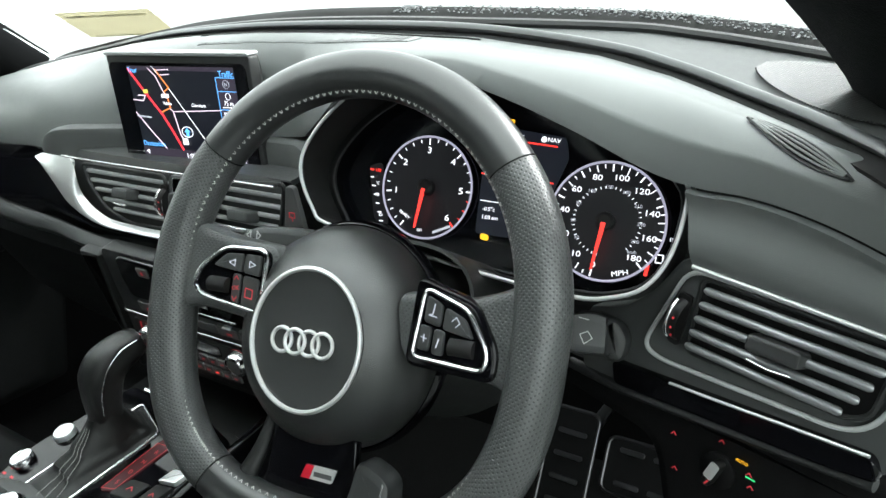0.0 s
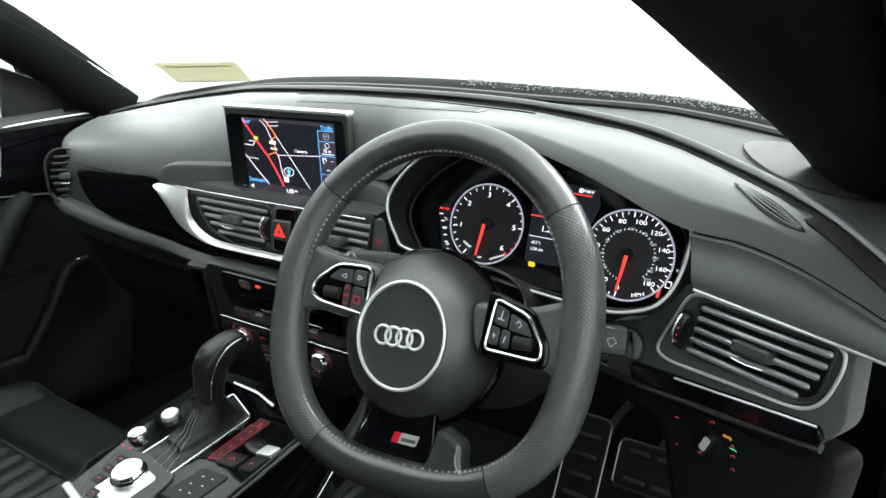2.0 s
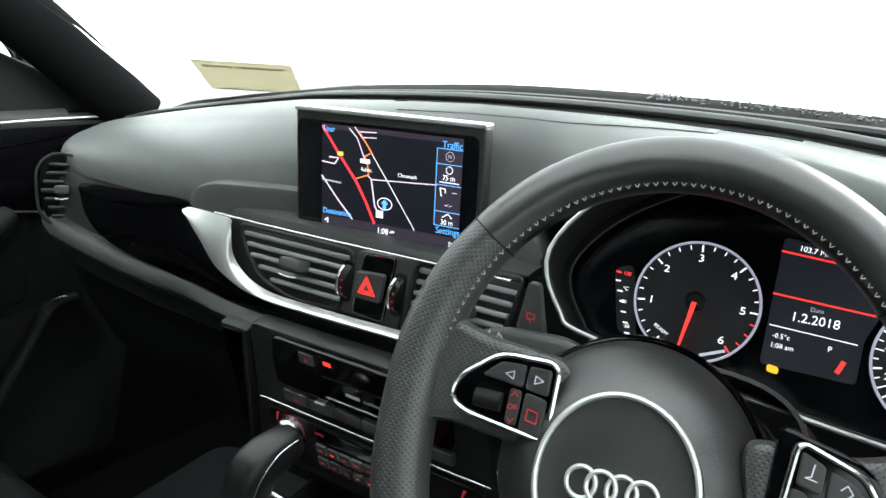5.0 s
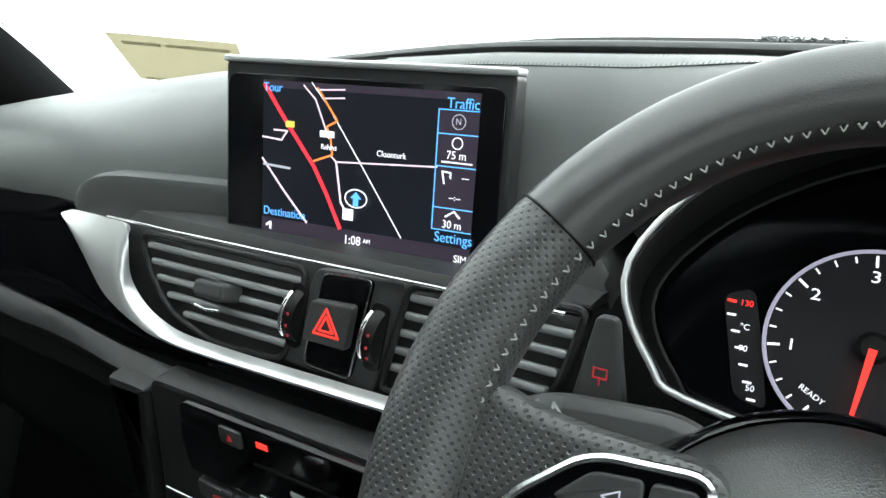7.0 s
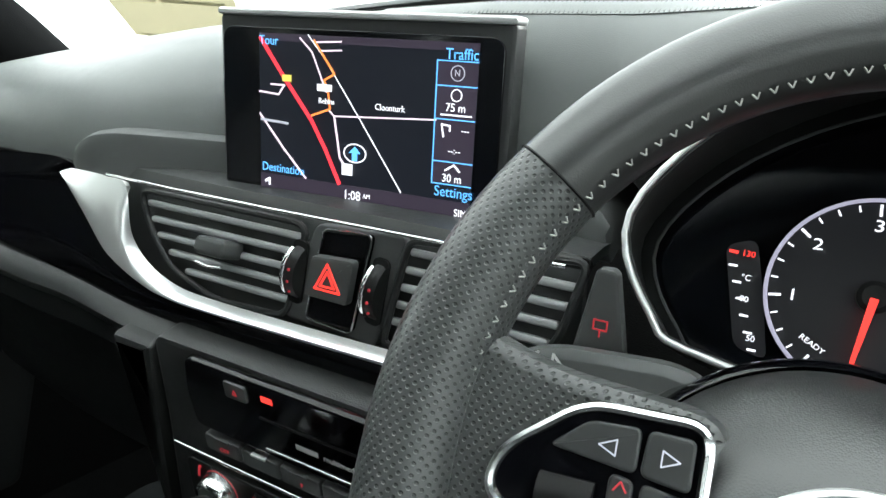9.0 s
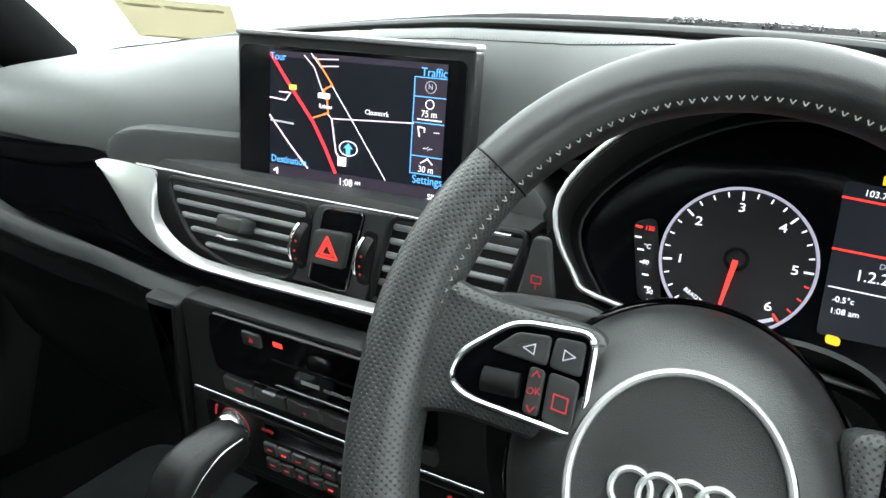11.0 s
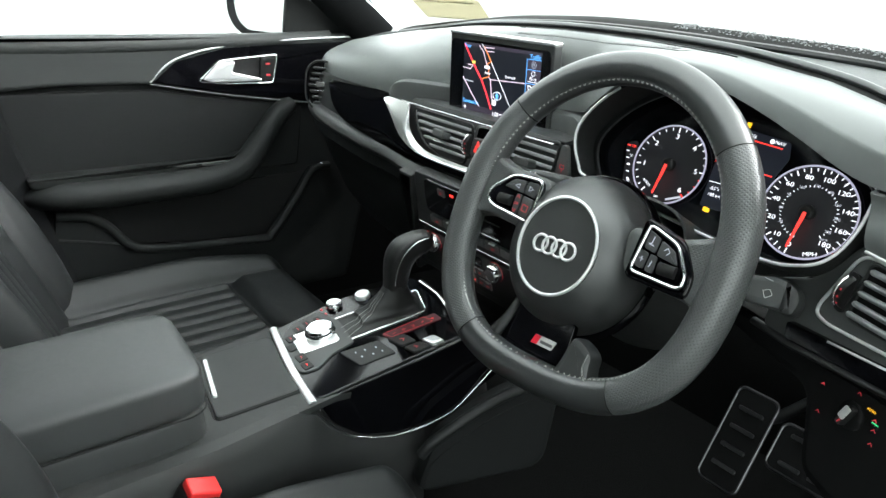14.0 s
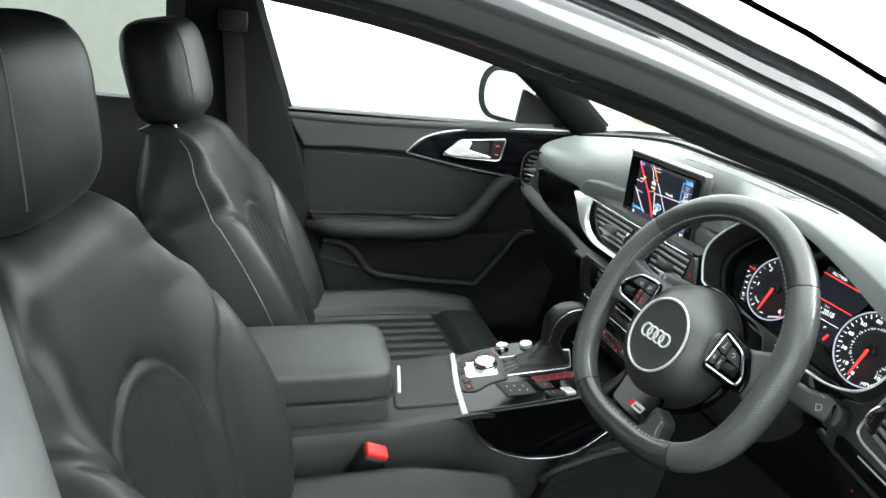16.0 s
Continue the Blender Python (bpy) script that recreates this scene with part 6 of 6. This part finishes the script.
ar = part("armrest", tube(arm_path, [0.015 + 0.016 * min(1, i / 7) - 0.010 * max(0, (i - 26) / 23) for i in range(len(arm_path))], seg=20, flat=1.1, up=(0, 0, 1)), DOOR_ARM, door, "padded armrest that sweeps up into a pull")
part("arm_top", slab(soft_corners([(-0.39, 0.700), (0.02, 0.700), (0.06, 0.712), (0.05, 0.690), (-0.05, 0.676), (-0.38, 0.676)], 0.008), 0.050, 0.006, z0=0.0), DOOR_SKIN, ar)
part("pull_cup", slab(soft_corners([(-0.12, 0.7005), (0.03, 0.7005), (0.03, 0.692), (-0.08, 0.694)], 0.002), 0.004, 0.001, z0=0.049), SATIN, ar)
part("switch_tip", slab(rounded(0.012, 0.004, 0.001, cx=-0.05, cy=0.697), 0.003, z0=0.052), CHROME, ar)
part("insert", slab(soft_corners([(-0.415, 0.862), (-0.12, 0.858), (0.05, 0.830), (0.225, 0.806), (0.21, 0.66), (-0.39, 0.66)], 0.012), 0.010, 0.005), DOOR_SKIN, door, "smooth dark insert")
lip = [(-0.345, 0.612), (-0.285, 0.602), (-0.245, 0.572), (-0.205, 0.524), (-0.14, 0.506), (0.09, 0.488), (0.13, 0.500), (0.20, 0.590), (0.240, 0.648), (0.285, 0.656)]
lipc = smooth_path([(x, y, 0.030) for x, y in lip], 6)
low_pts = [(p.x, p.y) for p in lipc] + [(0.32, 0.60), (0.30, 0.36), (-0.25, 0.34), (-0.31, 0.44), (-0.35, 0.56)]
pk = part("pocket", slab(low_pts, 0.030), DOOR_SKIN, door, "lower panel with an open pocket")
part("pocket_lip", tube(lipc, 0.0105, seg=12), DOOR_ARM, pk, "rounded lip of the pocket")
part("fold_line", tube(smooth_path([(-0.345, 0.560, 0.030), (-0.22, 0.530, 0.0305), (-0.14, 0.500, 0.030)], 5), 0.0025, seg=6), SOFT_DARK, pk)
# dark sheet behind the pocket lip, standing in for the shade inside
part("pocket_shade", slab(soft_corners([(-0.25, 0.620), (0.20, 0.640), (0.235, 0.645), (0.12, 0.490), (-0.20, 0.515)], 0.01), 0.003, 0.001, z0=0.0), RUBBER, door)
part("speaker_trim", tube(smooth_path([(0.238, 0.662, 0.034), (0.262, 0.664, 0.034), (0.285, 0.650, 0.034)], 5), 0.0024), CHROME, door)
part("seal", tube(smooth_path([(-0.487, 0.985, 0.004), (-0.45, 0.90, 0.004), (-0.395, 0.66, 0.004), (-0.345, 0.48, 0.004), (-0.28, 0.33, 0.004)], 6), 0.012), RUBBER, door, "black door seal")
g = part("window_pane", slab([(-0.48, 0.968), (0.33, 0.975), (0.05, 1.16), (-0.3, 1.27), (-0.58, 1.28)], 0.004, z0=-0.02), GLASS, door, "clear raised side window")
g.visible_shadow = False
part("sail_corner", slab(soft_corners([(0.19, 0.972), (0.40, 0.975), (0.40, 0.99), (0.20, 1.075)], 0.01), 0.012, 0.004, z0=-0.022), HARD, door, "black mirror corner")

# outside mirror beyond the passenger window
mir = thing("wing_mirror", "black wing mirror with clear glass outside the passenger window", "wing mirror", pose(-0.95, 0.235, 1.030, 90, 0, 22))
part("shell", padded(0.300, 0.184, 0.15, pose(0, 0, -0.070), 3.2, 10), GLOSS, mir, "gloss black shell")
part("rim", slab(rounded(0.292, 0.176, 0.080, n=10), 0.030, 0.012, z0=-0.022), GLOSS, mir, "rounded black edge of the shell")
part("glass", slab(rounded(0.232, 0.140, 0.064, n=10, cx=0.012), 0.004, 0.001, z0=0.0085), MIRROR, mir, "mirror glass")
part("foot", padded(0.12, 0.10, 0.09, pose(0.16, -0.05, -0.05), 4, 6), GLOSS, mir, "gloss black foot")

# rear-view mirror
rv = thing("rear_view_mirror", "black rear-view mirror with a green lamp on its foot", "mirror", pose(0.015, 0.005, 1.236, 101, 0, 24))
part("shell", slab(rounded(0.29, 0.075, 0.03), 0.028, 0.010, m=pose(0, 0, 0, 0, 180, 0)), HARD, rv)
part("glass", slab(rounded(0.276, 0.063, 0.026), 0.002, 0.0005), MIRROR, rv, "mirror glass")
part("sensor_foot", box(0.07, 0.03, 0.05, pose(0.01, -0.038, -0.028), bevel=0.012, n=3), HARD, rv)
part("lamp", slab(rounded(0.008, 0.004, 0.001, cx=0.0, cy=-0.048), 0.003, z0=-0.004), GREEN, rv, "small green lamp")
part("stem", tube([(0.0, 0.01, -0.03), (0.0, 0.06, -0.10)], 0.014), HARD, rv)

# sticker inside the windscreen, passenger corner
ax, ay = Vector((0.79, 0.61, 0.0)).normalized(), Vector((0.577, -0.766, 0.32)).normalized()
az = ax.cross(ay)
sm = Matrix.Translation((-0.468, 0.470, 1.053)) @ Matrix((ax, ay, az)).transposed().to_4x4()
st = thing("windscreen_sticker", "cream paper sticker on the windscreen glass", "sticker", sm)
part("sheet", slab(rounded(0.156, 0.155, 0.004), 0.0008), PAPER, st)
for x, w in ((-0.062, 0.040), (-0.010, 0.072)):
    part("print_line", stroke([(x, 0.052), (x + w, 0.052)], 0.010, 0.0009), PALE, st)
part("print_line", stroke([(-0.066, -0.070), (0.034, -0.070)], 0.006, 0.0009), PALE, st)


# ---- seats ----
def step(t):
    t = max(0.0, min(1.0, t))
    return t * t * (3 - 2 * t)


def pleat(u, width, count):
    """Rounded pleats with narrow folds between them, -1 to 0."""
    return -(1 - abs(math.sin(u / width * math.pi * count / 2))) ** 2.2


def back_width(v):
    return 0.240 + 0.022 * math.sin(math.pi * min(1, v / 0.8)) - 0.016 * step((v - 0.71) / 0.06) - 0.115 * max(0.0, (v - 0.66) / 0.34) ** 2.2


WING_EDGE = [(0.0, 0.60), (0.3, 0.58), (0.5, 0.64), (0.62, 0.76), (0.70, 0.90), (0.76, 1.05), (1.0, 1.6)]


def seat_back(u, v, puff, pleats):
    """Front of the backrest: u across from -1 to 1, v up from 0 to 1. Local x, height, forwards."""
    a = abs(u)
    g = ramp(v, WING_EDGE)
    wing = math.exp(-((a - 0.80) / 0.19) ** 2) * (puff * math.sin(math.pi * min(1.0, 0.14 + v * 1.06)) + 0.010)
    edge = -0.10 * max(0.0, (a - 0.84) / 0.16) ** 2 * (1 - 0.8 * step((v - 0.78) / 0.2))
    d = a / 0.52 if v < 0.46 else math.hypot(a / 0.52, (v - 0.46) / 0.19)
    groove = -0.009 * math.exp(-((d - 1) / 0.075) ** 2) * step((v - 0.34) / 0.12)
    side = -0.009 * math.exp(-((a - g) / 0.030) ** 2) * step((0.80 - v) / 0.04)
    flute = pleats * pleat(u, 0.52, 8) * step((0.90 - d) / 0.16)
    dish = -0.010 * step((1.0 - d) / 0.3)
    top = -0.07 * max(0.0, (v - 0.86) / 0.14) ** 2
    lumbar = 0.018 * math.sin(math.pi * v)
    return back_width(v) * u, 0.665 * v, 0.03 + wing + edge + groove + side + flute + dish + top + lumbar


def soft_point(x, y, z, w, d, h, p):
    k = max(abs(x), abs(y), abs(z)) / (abs(x) ** p + abs(y) ** p + abs(z) ** p) ** (1 / p)
    return Vector((x * k * w / 2, y * k * d / 2, z * k * h / 2))


def seat_cushion(u, v):
    """Top of the cushion: u across, v from the back to the front edge."""
    a = abs(u)
    w = 0.235 + 0.02 * math.sin(math.pi * v)
    wing = 0.050 * math.exp(-((a - 0.80) / 0.18) ** 2) * (1 - 0.60 * step((v - 0.5) / 0.5))
    edge = -0.12 * max(0.0, (a - 0.84) / 0.16) ** 2
    mid = step((0.57 - a) / 0.04)
    flute = 0.011 * pleat(u, 0.56, 7) * mid * step((v - 0.03) / 0.04) * step((0.66 - v) / 0.02)
    groove = -0.011 * (math.exp(-((a - 0.58) / 0.03) ** 2) * step((1.0 - v) / 0.05) + math.exp(-((v - 0.675) / 0.013) ** 2) * mid)
    nose = -0.13 * max(0.0, (v - 0.86) / 0.14) ** 2.2
    puff = 0.012 * mid * step((v - 0.68) / 0.05) + 0.014 * v
    return w * u, -0.25 + 0.54 * v, 0.185 + wing + edge + flute + groove + nose + puff


def car_seat(label, at, tall, lean, behind, wing, yaw, pleats):
    s = thing("car_seat", label, "car seat", at, "front seats")
    nu, nv = 160, 130
    top = [[Vector(seat_cushion(-1 + 2 * i / nu, j / nv)) for i in range(nu + 1)] for j in range(nv + 1)]
    part("cushion", skin(top), LEATHER, s, "leather cushion with pleated centre and padded sides")
    part("cushion_base", padded(0.46, 0.50, 0.22, pose(0, 0.02, 0.075), 6), SOFT_DARK, s, "plastic-skirted base")
    back = pose(0, -0.21 - behind, 0.12, 0, 0, yaw) @ pose(0, 0, 0, lean)
    rows = []
    for j in range(nv + 1):
        row, v = [], j / nv
        for i in range(nu + 1):
            x, z, y = seat_back(-1 + 2 * i / nu, v, wing, pleats)
            row.append(back @ Vector((x, y, z)))
        w, zz = back_width(v), 0.665 * v
        y0 = seat_back(1.0, v, wing, pleats)[2]
        deep = min(-0.125 + 0.085 * max(0.0, (v - 0.8) / 0.2) ** 2, y0 - 0.012)
        for i in range(25):
            a = math.pi * i / 24
            row.append(back @ Vector((w * math.cos(a), y0 - 0.006 + (deep - y0) * math.sin(a) ** 0.5, zz)))
        rows.append(row)
    bm = skin(rows, closed=True)
    bm.faces.new([bm.verts.new(p) for p in rows[-1]])
    part("backrest", bm, LEATHER, s, "leather backrest with arched centre and padded wings")
    for k in (-1, 1):
        edge = [back @ Vector((lambda q: (q[0], q[2] + 0.0005, q[1]))(seat_back(k * 0.93, j / 30, wing, pleats))) for j in range(1, 29)]
        part("piping", tube(edge, 0.0013, seg=6), DARK_THREAD, s, "raised grey seam")
        edge = [Vector(seat_cushion(k * 0.90, j / 20)) + Vector((0, 0, 0.0005)) for j in range(1, 19)]
        part("cushion_piping", tube(edge, 0.0010, seg=6), RUBBER, s, "raised dark seam")
    hm = back @ pose(0, 0.015, tall, -14)
    head = part("headrest", padded(0.275, 0.135, 0.215, hm, 3.6, 14), LEATHER, s, "padded leather headrest")
    for k in (-1, 1):
        line = [hm @ (soft_point(k * 0.74, 1.0, -0.8 + 1.6 * t / 12, 0.275, 0.135, 0.215, 3.6) * 1.003) for t in range(13)] + [hm @ (soft_point(k * 0.74, 1.0 - 1.5 * t / 10, 1.0, 0.275, 0.135, 0.215, 3.6) * 1.003) for t in range(2, 11)]
        part("headrest_seam", tube(line, 0.0010, seg=6), DARK_THREAD, head)
        part("headrest_post", tube([back @ Vector((k * 0.06, -0.02, 0.60)), back @ Vector((k * 0.06, 0.0, tall - 0.06))], 0.006), CHROME, s, "chrome post")
    part("recline_cover", padded(0.03, 0.16, 0.10, pose(0.235, -0.19, 0.13), 4, 6), HARD, s)
    return s


car_seat("black leather passenger seat with pleated centre", pose(-0.395, -0.16, 0.27), 0.75, 27, 0.03, 0.034, -9, 0.0022)
car_seat("black leather driver's seat with smooth arched backrest", pose(0.405, -0.33, 0.27), 0.74, 19.5, 0.05, 0.080, -11, 0.0005)

# rear bench behind
rb = thing("rear_bench", "black leather rear bench seat", "bench seat", pose(0.04, -1.45, 0.30))
part("cushion", padded(1.30, 0.50, 0.22, pose(0, 0.1, 0.12)), LEATHER, rb)
part("back", padded(1.30, 0.16, 0.66, pose(0, -0.2, 0.42, 18)), LEATHER, rb)
for x in (-0.4, 0.4):
    part("headrest", padded(0.26, 0.11, 0.17, pose(x, -0.32, 0.80, 14), 4), LEATHER, rb)

# seat belt on the passenger's centre pillar
sb = thing("seat_belt", "black seat belt hanging from the centre pillar", "seat belt")
part("webbing", tube(smooth_path([(-0.665, -0.60, 1.16), (-0.655, -0.58, 0.9), (-0.65, -0.56, 0.55), (-0.66, -0.56, 0.34)], 6), 0.024, flat=0.08, up=(1, 0, 0)), RUBBER, sb)
part("guide", box(0.03, 0.07, 0.05, pose(-0.672, -0.60, 1.17), bevel=0.01), HARD, sb)

# rear passenger-side door panel and rear wall of the cabin
rd = structure(thing("door_2", "black rear passenger door behind the centre pillar", "car door", pose(-0.76, -1.15, 0.64)), "black rear passenger door behind the centre pillar")
part("panel", box(0.05, 0.95, 0.64, pose(0, 0, 0), bevel=0.02), SOFT_DARK, rd)
